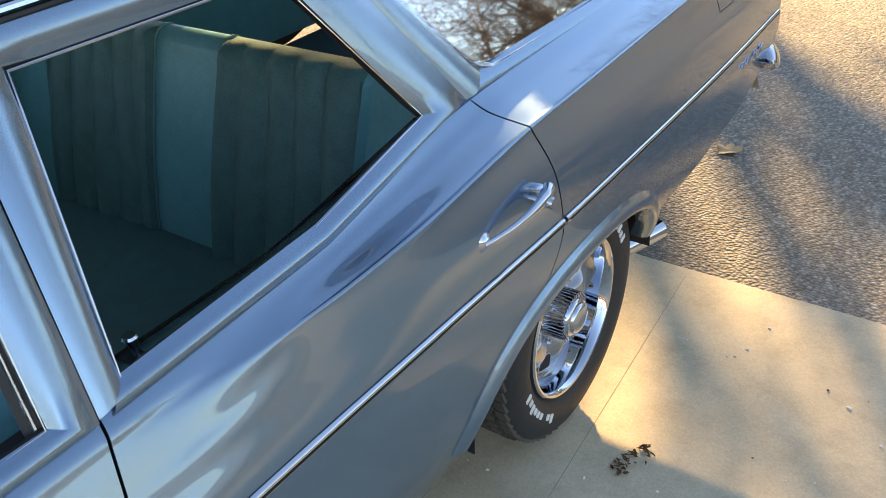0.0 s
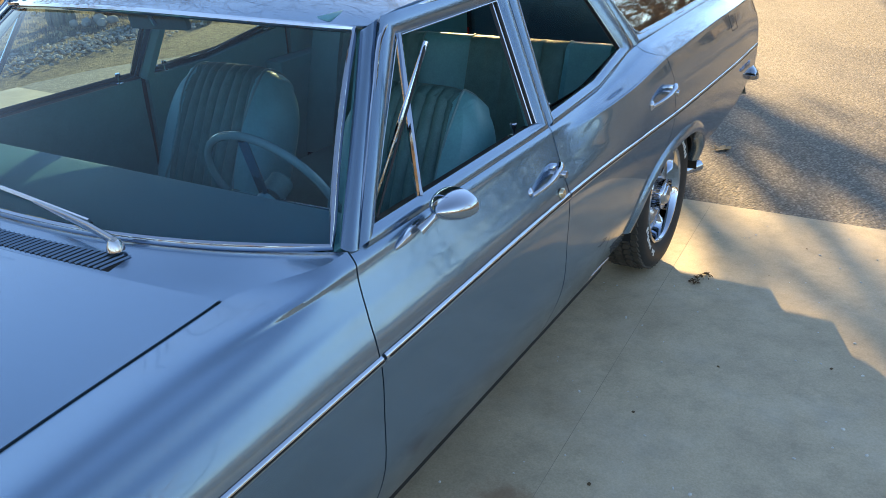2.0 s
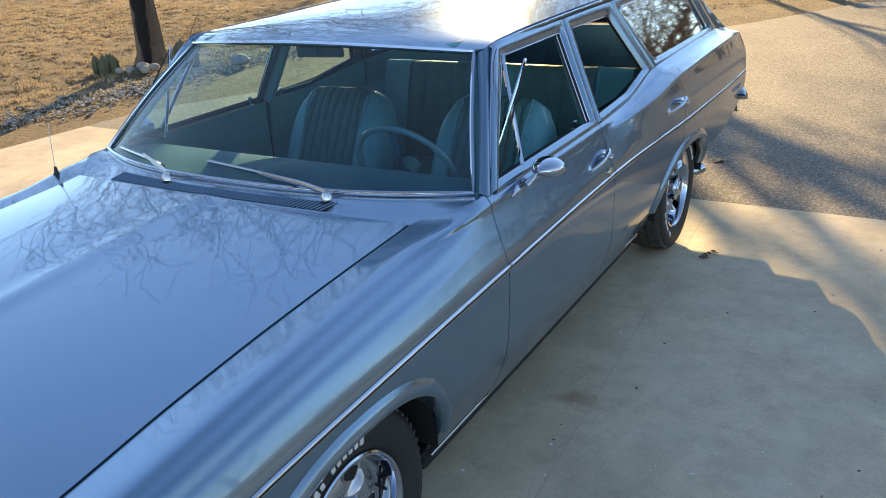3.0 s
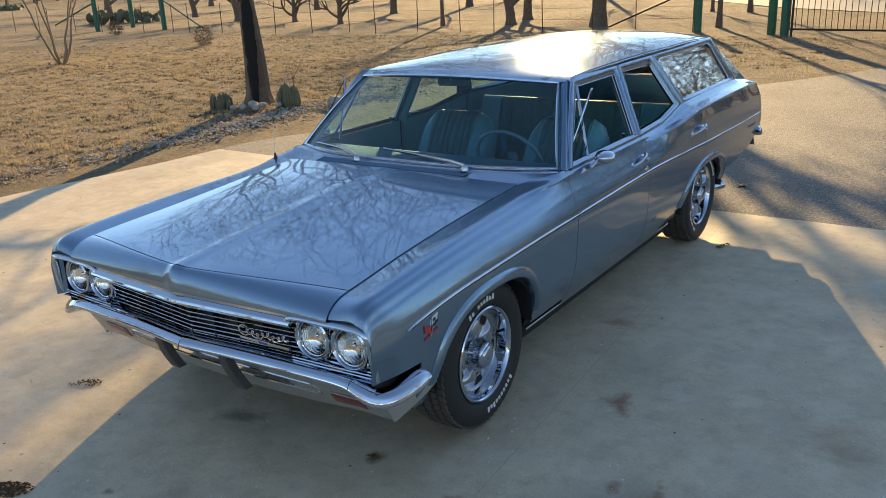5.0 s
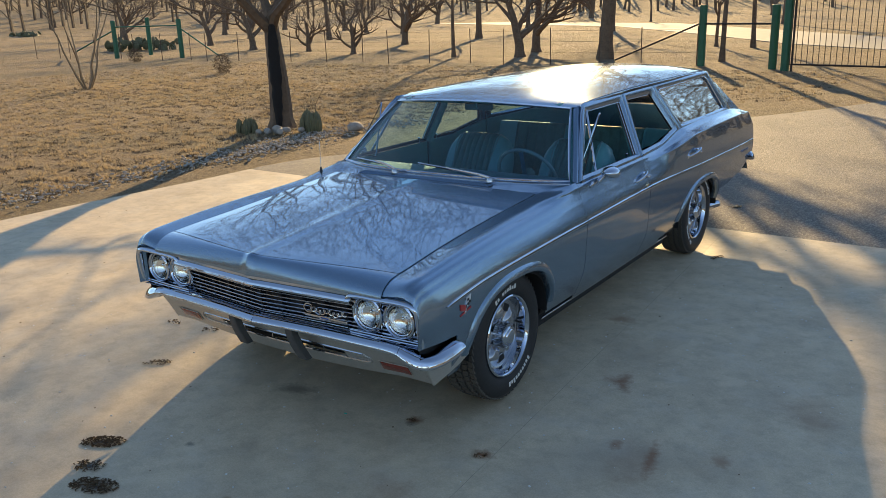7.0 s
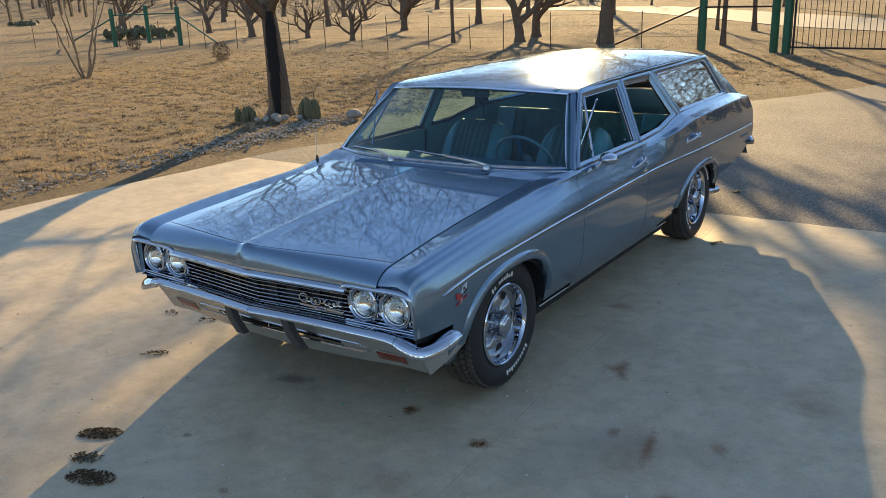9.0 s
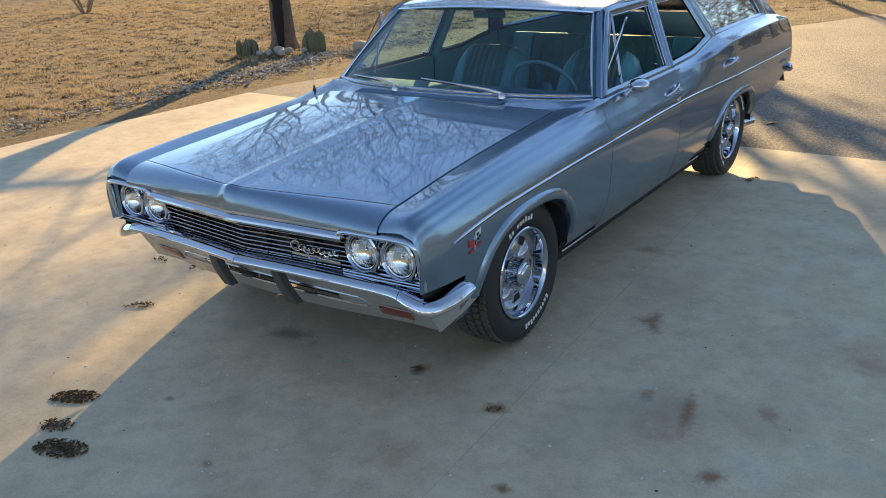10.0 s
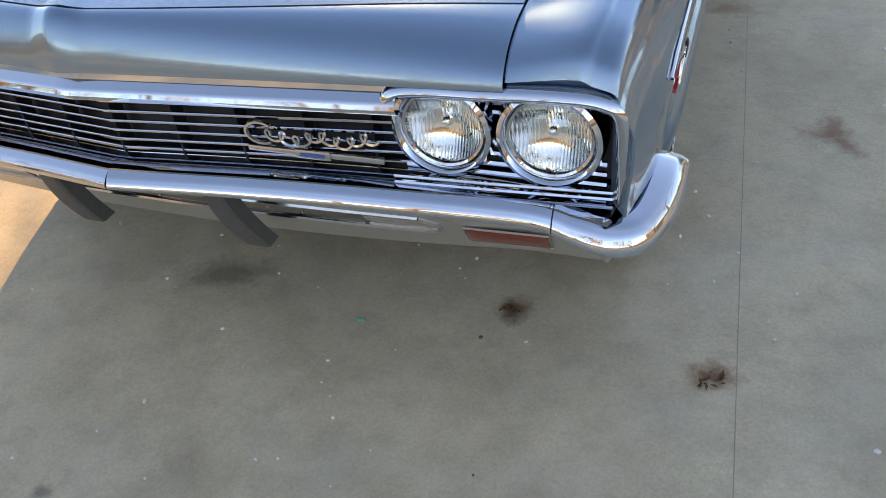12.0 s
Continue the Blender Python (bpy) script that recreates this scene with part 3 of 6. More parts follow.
def rail(a, b, r, material, name, label):
    return tagged(part(name, tube([a, b], r, 8), material), label, "fence rail", "fence rails")


rail((-30.7, 23.4, 1.45), (-34.4, 22.4, 1.45), 0.03, GREEN, "fence_rail", "green pipe rail between fence posts")
rail((-30.7, 23.4, 1.35), (-27.8, 23.2, 0.05), 0.035, GREEN, "fence_brace", "green diagonal pipe brace")
rail((-34.4, 22.4, 1.3), (-36.6, 21.6, 0.3), 0.035, GREEN, "fence_brace", "green diagonal pipe brace")
rail((-5.38, 22.7, 1.25), (-8.5, 23.4, 0.05), 0.03, IRON, "fence_brace", "dark diagonal pipe brace")
rail((-5.38, 22.7, 1.2), (-3.05, 21.8, 1.2), 0.025, IRON, "fence_rail", "dark pipe rail between fence posts")
gate = tagged(empty("driveway_gate", -2.45, 21.15), "black iron bar gate with slim upright bars", "gate")
for px, py in ((0.06, -0.01), (4.34, -0.89)):
    part("gate_stile", tube([(px, py, -0.1), (px, py, 2.1)], 0.03, 8), IRON, gate)
for z in (0.14, 2.1):
    part("gate_rail", tube([(0, 0, z), (4.4, -0.9, z)], 0.025, 8), IRON, gate)
for i in range(30):
    t = i / 29
    part("gate_bar", tube([(4.4 * t, -0.9 * t, 0.14), (4.4 * t, -0.9 * t, 2.1)], 0.010, 5), IRON, gate)
for k in range(22):
    t = k / 21
    x, y = lerp(-40, -5.5, t), lerp(21.5, 22.6, t) + 0.3 * math.sin(k * 2.1)
    tp = tagged(part("steel_post", tube([(x, y, -0.1), (x + 0.03 * math.sin(k * 3), y, 1.15)], 0.016, 5), RUSTY), "thin rusty steel fence stake", "post", "steel fence stakes")
for k in range(3):
    z = 0.35 + 0.35 * k
    tagged(part("fence_wire", tube([(lerp(-40, -5.5, t / 20), lerp(21.5, 22.6, t / 20), z) for t in range(21)], 0.003, 3), IRON), "slack dark steel fence wire", "wire", "fence wires")

# ---- stones and plants at the near tree, and the stone border ----


def stone_geo(seed, r):
    bm = bmesh.new()
    bmesh.ops.create_icosphere(bm, subdivisions=2, radius=1.0)
    sx, sy, sz = (0.8 + 0.5 * random.Random(seed + i).random() for i in range(3))
    for v in bm.verts:
        k = 1 + 0.28 * noise.noise(v.co * 1.3 + Vector((seed * 3.1, 0, 0)))
        v.co = Vector((v.co.x * sx, v.co.y * sy, v.co.z * sz * 0.75)) * k * r
    bm.verts.index_update()
    g = [tuple(v.co) for v in bm.verts], [tuple(v.index for v in f.verts) for f in bm.faces]
    bm.free()
    return g


for i, (x, y, r) in enumerate(((-7.42, 6.62, 0.085), (-7.55, 6.50, 0.07), (-7.30, 6.70, 0.075), (-7.62, 6.36, 0.06), (-7.25, 6.50, 0.065), (-6.35, 7.38, 0.12), (-7.10, 6.85, 0.06), (-7.45, 6.40, 0.05))):
    ob = part("stone", moved(stone_geo(i, r), pose(x, y, r * 0.3, 0, 0, i * 50)), STONE)
    tagged(ob, "rounded pale field stone at the tree's foot", "stone", "stones round the tree")
for i, (x, y, s) in enumerate(((-7.12, 7.10, 1.05), (-7.95, 6.42, 0.85))):
    cc = tagged(empty("cactus", x, y), "clump of ribbed green-brown cactus", "cactus", "cactus clumps by the tree")
    rg = random.Random(i)
    for k in range(9):
        a = k * 1.1
        s2 = s * rg.uniform(0.6, 1.1)
        far = rg.uniform(0.05, 0.19)
        def col(u, v):
            t = 2 * math.pi * v
            r = 0.070 * s2 * math.sin(min(1, 0.12 + u * 0.95) * math.pi) ** 0.45 * (1 + 0.13 * math.cos(9 * t))
            return far * math.cos(a) + r * math.cos(t), far * math.sin(a) + r * math.sin(t), -0.06 + u * s2 * 0.36
        part("stem", sheet(col, 12, 36), CACTUS, cc)
for x, y, w, h, seed in ((-20.0, 16.5, 0.24, 0.62, 1), (-30.2, 20.4, 0.26, 0.55, 2)):
    bush = tagged(empty("dry_shrub", x, y, -0.05), "dense dry brown shrub by the fence", "shrub", "dry shrubs by the fence")
    rg = random.Random(seed)
    twigs = []
    for k in range(420):
        a, q, z = rg.uniform(0, 6.283), math.sqrt(rg.random()), rg.random()
        r = w * q * (0.45 + 0.9 * math.sin(math.pi * min(1, 0.15 + 0.75 * z)))
        p = Vector((r * math.cos(a), r * math.sin(a), h * z))
        d = Vector((rg.uniform(-1, 1), rg.uniform(-1, 1), rg.uniform(0.1, 1.2))) * 0.085
        twigs.append(tube([p, p + d], [0.010, 0.003], 3))
    part("twigs", join(*twigs), SHRUB, bush)
twig = tagged(empty("seedling", -7.29, 7.43, -0.04), "single bare crooked twig growing by the stones", "seedling")
part("stem", tube(smooth_line([(0, 0, 0), (0.02, 0.01, 0.2), (-0.01, 0.02, 0.38), (0.10, 0.05, 0.58), (0.22, 0.08, 0.78)], 16), [0.010 - 0.0005 * i for i in range(17)], 5), BARK, twig)
part("side_twig", tube([(-0.01, 0.02, 0.38), (-0.07, 0.03, 0.52)], [0.006, 0.002], 4), BARK, twig)
for i, (x, y, n, s) in enumerate(((-90.0, 49.6, 60, 0.9), (-41.9, 28.1, 36, 0.55), (-40.3, 29.1, 30, 0.5))):
    cl = tagged(empty("prickly_pear", x, y), "wide clump of dull green prickly pear", "cactus", "prickly pear clumps")
    rg = random.Random(i + 9)
    pads = []
    for k in range(n):
        m = Matrix.Translation((rg.uniform(-2.4, 2.4) * s, rg.uniform(-0.8, 0.8), rg.uniform(0.05, 0.5))) @ pose(0, 0, 0, rg.uniform(-30, 30), rg.uniform(-30, 30), rg.uniform(0, 180))
        g = stone_geo(k % 5, 0.20)
        pads.append(moved(([(x2, y2 * 0.22, z2 * 1.4) for x2, y2, z2 in g[0]], g[1]), m))
    tagged(part("pad_clump", join(*pads), CACTUS, cl), kind="stuff")


def scatter_stones(count, seed, place, rmin, rmax, name, material, label, flat=0.6):
    rg = random.Random(seed)
    vs, fs = [], []
    bm = bmesh.new()
    bmesh.ops.create_icosphere(bm, subdivisions=1, radius=1.0)
    bm.verts.index_update()
    bv, bf = [v.co.copy() for v in bm.verts], [tuple(v.index for v in f.verts) for f in bm.faces]
    bm.free()
    for i in range(count):
        x, y, z = place(rg)
        r = rg.uniform(rmin, rmax)
        k = len(vs)
        rz = rg.uniform(0, 6.28)
        c, s = math.cos(rz), math.sin(rz)
        a, b = rg.uniform(0.7, 1.4), rg.uniform(0.6, 1.1)
        for v in bv:
            j = 1 + rg.uniform(-0.18, 0.18)
            px, py = v.x * a * j * r, v.y * b * j * r
            vs.append((x + px * c - py * s, y + px * s + py * c, z + v.z * flat * r * j))
        fs.extend(tuple(q + k for q in f) for f in bf)
    return tagged(part(name, (vs, fs), material, smooth=False), label, "gravel", kind="stuff")


border = smooth_line([(-7.2, -4, 0), (-6.75, 0.2, 0), (-6.52, 2.4, 0), (-6.45, 4.3, 0), (-6.47, 5.3, 0), (-6.52, 6.3, 0), (-6.55, 7.5, 0), (-6.1, 9.0, 0)], 80)


def on_border(rg):
    p = border[rg.randrange(81)]
    return p.x + rg.gauss(0, 0.27), p.y + rg.gauss(0, 0.2), -0.03 + tussocks(p.x, p.y)


scatter_stones(1700, 7, on_border, 0.008, 0.030, "border_gravel", STONE, "band of pale stones edging the lawn")

# ---- the car's surfaces ----


def curve(table):
    """A smooth function through (place, value) pairs."""
    xs, ys = [p for p, _ in table], [v for _, v in table]
    n = len(xs)
    d = [(ys[i + 1] - ys[i]) / (xs[i + 1] - xs[i]) for i in range(n - 1)]
    m = [d[0]] + [0.0 if d[i - 1] * d[i] <= 0 else 2 * d[i - 1] * d[i] / (d[i - 1] + d[i]) for i in range(1, n - 1)] + [d[-1]]

    def f(x):
        if x <= xs[0]:
            return ys[0]
        if x >= xs[-1]:
            return ys[-1]
        k = max(i for i in range(n - 1) if xs[i] <= x)
        h = xs[k + 1] - xs[k]
        t = (x - xs[k]) / h
        return (2 * t ** 3 - 3 * t * t + 1) * ys[k] + (t ** 3 - 2 * t * t + t) * h * m[k] + (3 * t * t - 2 * t ** 3) * ys[k + 1] + (t ** 3 - t * t) * h * m[k + 1]
    return f


# places along the car: front axle at 0, rear axle at 3.02
trim_z = curve([(-0.80, 0.665), (-0.64, 0.692), (-0.3, 0.728), (0.2, 0.742), (0.8, 0.750), (1.8, 0.762), (2.8, 0.748), (4.35, 0.715)])
trim_x = curve([(-0.82, 0.962), (-0.66, 0.986), (-0.2, 0.990), (0.8, 0.984), (1.8, 0.980), (2.4, 0.990), (2.9, 1.000), (3.6, 0.995), (4.35, 0.972)])
c4_x = curve([(-0.82, 0.948), (-0.70, 0.964), (-0.2, 0.962), (0.4, 0.954), (0.8, 0.950), (1.8, 0.949), (2.05, 0.958), (2.4, 0.988), (2.75, 1.003), (3.3, 1.000), (3.9, 0.985), (4.35, 0.962)])
c4_z = curve([(-0.82, 0.712), (-0.80, 0.735), (-0.77, 0.751), (-0.70, 0.762), (-0.2, 0.807), (0.4, 0.824), (0.8, 0.835), (1.8, 0.838), (2.4, 0.865), (2.75, 0.880), (3.3, 0.880), (4.35, 0.842)])
c5_x = curve([(-0.82, 0.930), (-0.70, 0.936), (-0.2, 0.926), (0.4, 0.910), (0.8, 0.916), (1.88, 0.918), (2.06, 0.932), (2.22, 0.958), (2.4, 0.974), (2.75, 0.980), (3.3, 0.970), (3.9, 0.948), (4.35, 0.915)])
c5_z = curve([(-0.82, 0.742), (-0.80, 0.782), (-0.77, 0.801), (-0.73, 0.812), (-0.70, 0.815), (-0.2, 0.855), (0.4, 0.882), (0.8, 0.902), (1.8, 0.906), (2.05, 0.916), (2.2, 0.932), (2.4, 0.954), (2.75, 0.988), (3.3, 0.990), (3.9, 0.980), (4.35, 0.955)])
c6_x = curve([(-0.82, 0.872), (-0.70, 0.884), (-0.2, 0.866), (0.4, 0.842), (0.8, 0.903), (1.8, 0.903), (2.05, 0.903), (2.2, 0.902), (2.4, 0.901), (2.6, 0.902), (2.75, 0.903), (3.3, 0.899), (3.9, 0.880), (4.35, 0.850)])
c6_z = curve([(-0.82, 0.752), (-0.812, 0.780), (-0.80, 0.801), (-0.77, 0.820), (-0.73, 0.830), (-0.70, 0.834), (-0.2, 0.874), (0.4, 0.906), (0.8, 0.935), (1.8, 0.938), (2.06, 0.937), (2.2, 0.943), (2.4, 0.965), (2.6, 0.991), (2.75, 1.005), (3.3, 1.008), (3.9, 0.998), (4.35, 0.970)])
c7_x = curve([(-0.82, 0.772), (-0.69, 0.772), (-0.3, 0.750), (0.0, 0.743), (0.3, 0.744), (0.62, 0.752), (0.80, 0.880), (1.8, 0.884), (2.1, 0.880), (2.4, 0.872), (2.75, 0.868), (3.3, 0.862), (3.9, 0.845), (4.35, 0.815)])
c7_z = curve([(-0.82, 0.748), (-0.812, 0.763), (-0.80, 0.780), (-0.77, 0.801), (-0.73, 0.815), (-0.69, 0.8205), (-0.2, 0.860), (0.2, 0.890), (0.62, 0.920), (0.8, 0.954), (1.8, 0.957), (2.1, 0.962), (2.4, 0.998), (2.75, 1.028), (3.3, 1.032), (3.9, 1.024), (4.35, 0.985)])


def arch(y, middle, half, low, high, power):
    s = abs(y - middle) / half
    return low if s >= 1 else low + (high - low) * (1 - s ** power) ** (1 / power)


def lower_edge(y):
    if y < 0.8:
        return max(0.262 + 0.238 * ease((-0.545 - y) / 0.05), arch(y, -0.014, 0.428, 0.30, 0.655, 2.5))
    if y > 2.2:
        sweep = 0.262 + 0.170 * ease((y - 3.22) / 0.14) + 0.050 * ease((y - 3.6) / 0.4) + 0.07 * ease((y - 3.95) / 0.3)
        return max(sweep, arch(y, 2.935, 0.46, 0.30, 0.602, 2.3))
    return 0.262


def profile(y):
    """The side's section at y: (x, z) from the sill to the waist."""
    return section(round(y, 4))


@functools.lru_cache(maxsize=None)
def section(y):
    tz = trim_z(y)
    pts = [(0.850, 0.215), (0.893, 0.27), (0.962, 0.44), (lerp(0.962, trim_x(y), 0.8), lerp(0.44, tz, 0.55)), (trim_x(y), tz), (c4_x(y), c4_z(y)), (c5_x(y), c5_z(y)), (c6_x(y), c6_z(y)), (c7_x(y), c7_z(y))]
    crisp = 0.36 * ease((y - 1.96) / 0.18)
    under, over = (tuple(lerp(a, b, f) for a, b in zip(p, q)) for p, q, f in ((pts[5], pts[6], 0.5 + crisp), (pts[6], pts[7], 0.5 - crisp)))
    pts[6:7] = [under, pts[6], over]
    nose = ease((-0.62 - y) / 0.2)
    pts = [(x - 0.03 * nose * (i < 4) * (4 - i) / 4, z) for i, (x, z) in enumerate(pts)]
    return [(p.x, p.y) for p in smooth_line([(x, z, 0) for x, z in pts], 64)]


def side_x(y, z):
    pr = profile(y)
    for (xa, za), (xb, zb) in zip(pr, pr[1:]):
        if za <= z <= zb and zb > za:
            return lerp(xa, xb, (z - za) / (zb - za))
    return pr[-1][0] if z > pr[-1][1] else pr[0][0]


def on_profile(y, t):
    pr = profile(y)
    low = lower_edge(y)
    k0 = next((i + (low - pr[i][1]) / (pr[i + 1][1] - pr[i][1]) for i in range(64) if pr[i][1] <= low < pr[i + 1][1]), 0)
    s = lerp(k0, 23, t / 0.36) if t < 0.36 else lerp(23, 64, (t - 0.36) / 0.64)
    k = min(int(s), 63)
    return lerp(pr[k][0], pr[k + 1][0], s - k), lerp(pr[k][1], pr[k + 1][1], s - k)


def side_panel(y0, y1, nu, nv, inset=0.0, warp=1.0):
    """A skin between two edges, each a function of the height."""
    def f(u, v):
        z = lerp(0.32, 0.97, v)
        for _ in range(4):
            y = lerp(y0(z), y1(z), u ** warp)
            x, z = on_profile(y, v)
        return x - inset, y, z - inset * 0.7
    return sheet(f, nu, nv)


def glass_x(y, z):
    """The leaning plane of the side windows."""
    base = 0.884 - 0.05 * max(0.0, (y - 3.0) / 1.2) ** 2
    return base - 0.44 * (z - 0.952)


def gap_front(z):
    return 0.803 + 0.02 * (0.75 - z) if z < 0.76 else 0.803 + 0.055 * ((z - 0.76) / 0.19) ** 1.3


def gap_mid(z):
    return 1.797 if z < 0.80 else 1.797 + 0.045 * ((z - 0.80) / 0.16)


def gap_rear(z):
    if z > 0.73:
        return 2.79 - 0.11 * ((z - 0.73) / 0.28) ** 1.3
    return 2.79 - 0.09 * ((0.73 - z) / 0.13) ** 1.5 if z > 0.6 else 2.70


def nose_y(x):
    return -0.882 + 0.070 * (abs(x) / 0.93)


def hood_gap_y(x):
    return -0.834 + 0.146 * (abs(x) / 0.78) ** 1.25


def hood_z(x, y):
    s = (y + 0.83) / 1.45
    mid = 0.842 + 0.142 * s - 0.028 * s * s
    edge = c7_z(y) + 0.004
    a = min(1.0, abs(x) / (c7_x(min(y, 0.6)) - 0.004))
    z = lerp(mid, edge, a ** 2.2)
    ridge = max(0.0, 1 - abs(x) / lerp(0.05, 0.11, s))
    return z + 0.006 * ridge ** 1.3 * (1 - 0.3 * s)


GAP = 0.0022


def notched(mesh):
    """The fender's lower front corner cut away above the bumper's end."""
    pts, faces = mesh
    edge = curve([(-0.83, 0.541), (-0.70, 0.537), (-0.60, 0.532), (-0.55, 0.528)])
    cut = {i for i, p in enumerate(pts) if p[1] < -0.548 and p[2] < edge(p[1])}
    moved = [(side_x(p[1], edge(p[1])), p[1], edge(p[1])) if i in cut else p for i, p in enumerate(pts)]
    return moved, [f for f in faces if not all(i in cut for i in f)]


car = tagged(empty("station_wagon"), "blue-grey metallic vintage station wagon parked on concrete", "car")

for side in (1, -1):
    fender = part("front_fender", mirror(notched(side_panel(lambda z: -0.815, lambda z: gap_front(z) - GAP, 100, 44, warp=1.5)), side), PAINT, car, solid=0.006)
    d1 = part("front_door", mirror(side_panel(lambda z: gap_front(z) + GAP, lambda z: gap_mid(z) - GAP, 34, 34), side), PAINT, car, solid=0.006)
    d2 = part("rear_door", mirror(side_panel(lambda z: gap_mid(z) + GAP, lambda z: gap_rear(z) - GAP, 100, 64), side), PAINT, car, solid=0.006)
    qp = part("quarter_panel", mirror(side_panel(lambda z: gap_rear(z) + GAP, lambda z: 4.36, 84, 34), side), PAINT, car, solid=0.006)
    part("inner_shell", mirror(side_panel(lambda z: -0.77, lambda z: 4.34, 200, 24, 0.035), side), DARK, car)
    # rolled wheel lips
    for mid, half, top, pw, owner in ((-0.014, 0.428, 0.655, 2.5, fender), (2.935, 0.46, 0.602, 2.3, qp)):
        def lip(u, v, mid=mid, half=half, top=top, pw=pw):
            a = lerp(0.16, math.pi - 0.16, u)
            c, s = math.cos(a), math.sin(a)
            y = mid - half * math.copysign(abs(c) ** (2 / pw), c)
            z = 0.30 + (top - 0.30) * abs(s) ** (2 / pw)
            dy, dz = -math.copysign(abs(c) ** 0.9, c), s
            out = [(0.046, 0.000), (0.030, 0.013), (0.012, 0.019), (-0.002, 0.014), (-0.010, -0.004), (-0.006, -0.035)]
            k = v * 5
            i = min(4, int(k))
            r = lerp(out[i][0], out[i + 1][0], k - i)
            w = lerp(out[i][1], out[i + 1][1], k - i)
            yy, zz = y + dy * r, z + dz * r
            return side_x(yy, max(0.24, zz)) + w + 0.002, yy, zz
        part("wheel_lip", mirror(sheet(lip, 60, 10), side), PAINT, owner)
    # stainless side moulding in one piece for each panel
    for owner, a, b in ((fender, -0.64, 0.807), (d1, 0.817, 1.793), (d2, 1.802, 2.783), (qp, 2.793, 4.34)):
        n = 24
        def mould(u, v, a=a, b=b):
            y = lerp(a, b, u)
            k = math.pi * v
            h = 0.010 * min(1.0, 0.25 + (y + 0.64) / 0.05)
            z = trim_z(y) - h * math.cos(k)
            return side_x(y, z) + 0.0045 + 0.006 * math.sin(k), y, z
        part("side_moulding", mirror(sheet(mould, n, 6), side), CHROME, owner, "thin bright side moulding")
        def line(u, v, a=a, b=b):
            y = lerp(a + 0.01, b - 0.001, u)
            z = trim_z(y) + lerp(-0.0016, 0.0016, v)
            return side_x(y, z) + 0.0115, y, z
        part("moulding_groove", mirror(sheet(line, n, 1), side), BLACKGLOSS, owner)
    # sill moulding
    def sill(u, v):
        y = lerp(0.44, 2.43, u)
        k = math.pi * v
        return 0.884 + 0.004 * math.sin(k), y, 0.257 - 0.006 * math.cos(k)
    part("sill_moulding", mirror(sheet(sill, 30, 6), side), BRIGHT, car)
    part("sill", mirror(box(0.74, 0.868, 0.42, 2.43, 0.20, 0.27, 0.02), side), DARK, car)

# hood, nose panel and cowl


def hood_f(u, v):
    s = lerp(-1, 1, u)
    xe = 0.772
    y = lerp(hood_gap_y(s * xe) + GAP, 0.535 + 0.085 * s * s, v)
    x = s * (c7_x(min(y, 0.60)) - 0.0035)
    return x, y, hood_z(x, y)


hood = part("hood", sheet(hood_f, 60, 50), PAINT, car, solid=0.006)
part("hood_underlay", sheet(lambda u, v: tuple(Vector(hood_f(u, lerp(-0.03, 1.12, v))) * 1.0 + Vector((0, 0, -0.03))), 20, 20), DARK, car)


def nose_f(u, v):
    s = lerp(-1, 1, u)
    x = s * 0.7700
    ya, za = hood_gap_y(x) - GAP, hood_z(x, hood_gap_y(x))
    yb, zb = nose_y(x), 0.752 - 0.004 * s * s
    y = lerp(ya, yb, math.sin(v * math.pi / 2) ** 1.05) - 0.010 * max(0.0, 1 - abs(x) / 0.05) * (1 - 0.6 * v)
    z = 0.004 * max(0.0, 1 - abs(x) / 0.05) * (1 - v) + lerp(za, zb, 1 - math.cos(v * math.pi / 2) ** 1.15)
    return x, y, z


part("nose_panel", sheet(nose_f, 120, 16), PAINT, car, solid=0.005)
part("nose_seal", sheet(lambda u, v: (lerp(-0.765, 0.765, u), nose_y(lerp(-0.765, 0.765, u)) + 0.007 + 0.012 * v, lerp(0.750, 0.738, v)), 40, 2), SEAL, car)


def base_pt(s):
    """The windshield's lower edge, s from -1 to 1."""
    return Vector((0.862 * s, 0.648 + 0.215 * abs(s) ** 2.4, 0.972 - 0.014 * s * s))


def head_pt(s):
    return Vector((0.678 * s, 1.122 + 0.118 * abs(s) ** 2.4, 1.361 - 0.034 * s * s))


def cowl_f(u, v):
    s = lerp(-1, 1, u)
    a = Vector(hood_f(u, 1.0)) + Vector((0, 0.003, -0.001))
    if abs(s) > 0.0:
        a.x = 0.745 * s
    b = base_pt(s) + Vector((0, -0.004, -0.006))
    p = a.lerp(b, v)
    k = abs(s) ** 6
    p.x += math.copysign(c7_x(p.y) + 0.003 - lerp(0.745, 0.862, v), s) * k
    p.z = lerp(p.z, c7_z(p.y) - 0.001, k)
    return tuple(p)


cowl = part("cowl_panel", sheet(cowl_f, 40, 8), PAINT, car, solid=0.005)

# windshield, roof and pillars


def glass_f(u, v):
    s = lerp(-1, 1, u)
    p = base_pt(s * 0.985).lerp(head_pt(s * 0.985), v)
    return tuple(p + Vector((0, -0.012, 0.010)) * math.sin(v * math.pi))


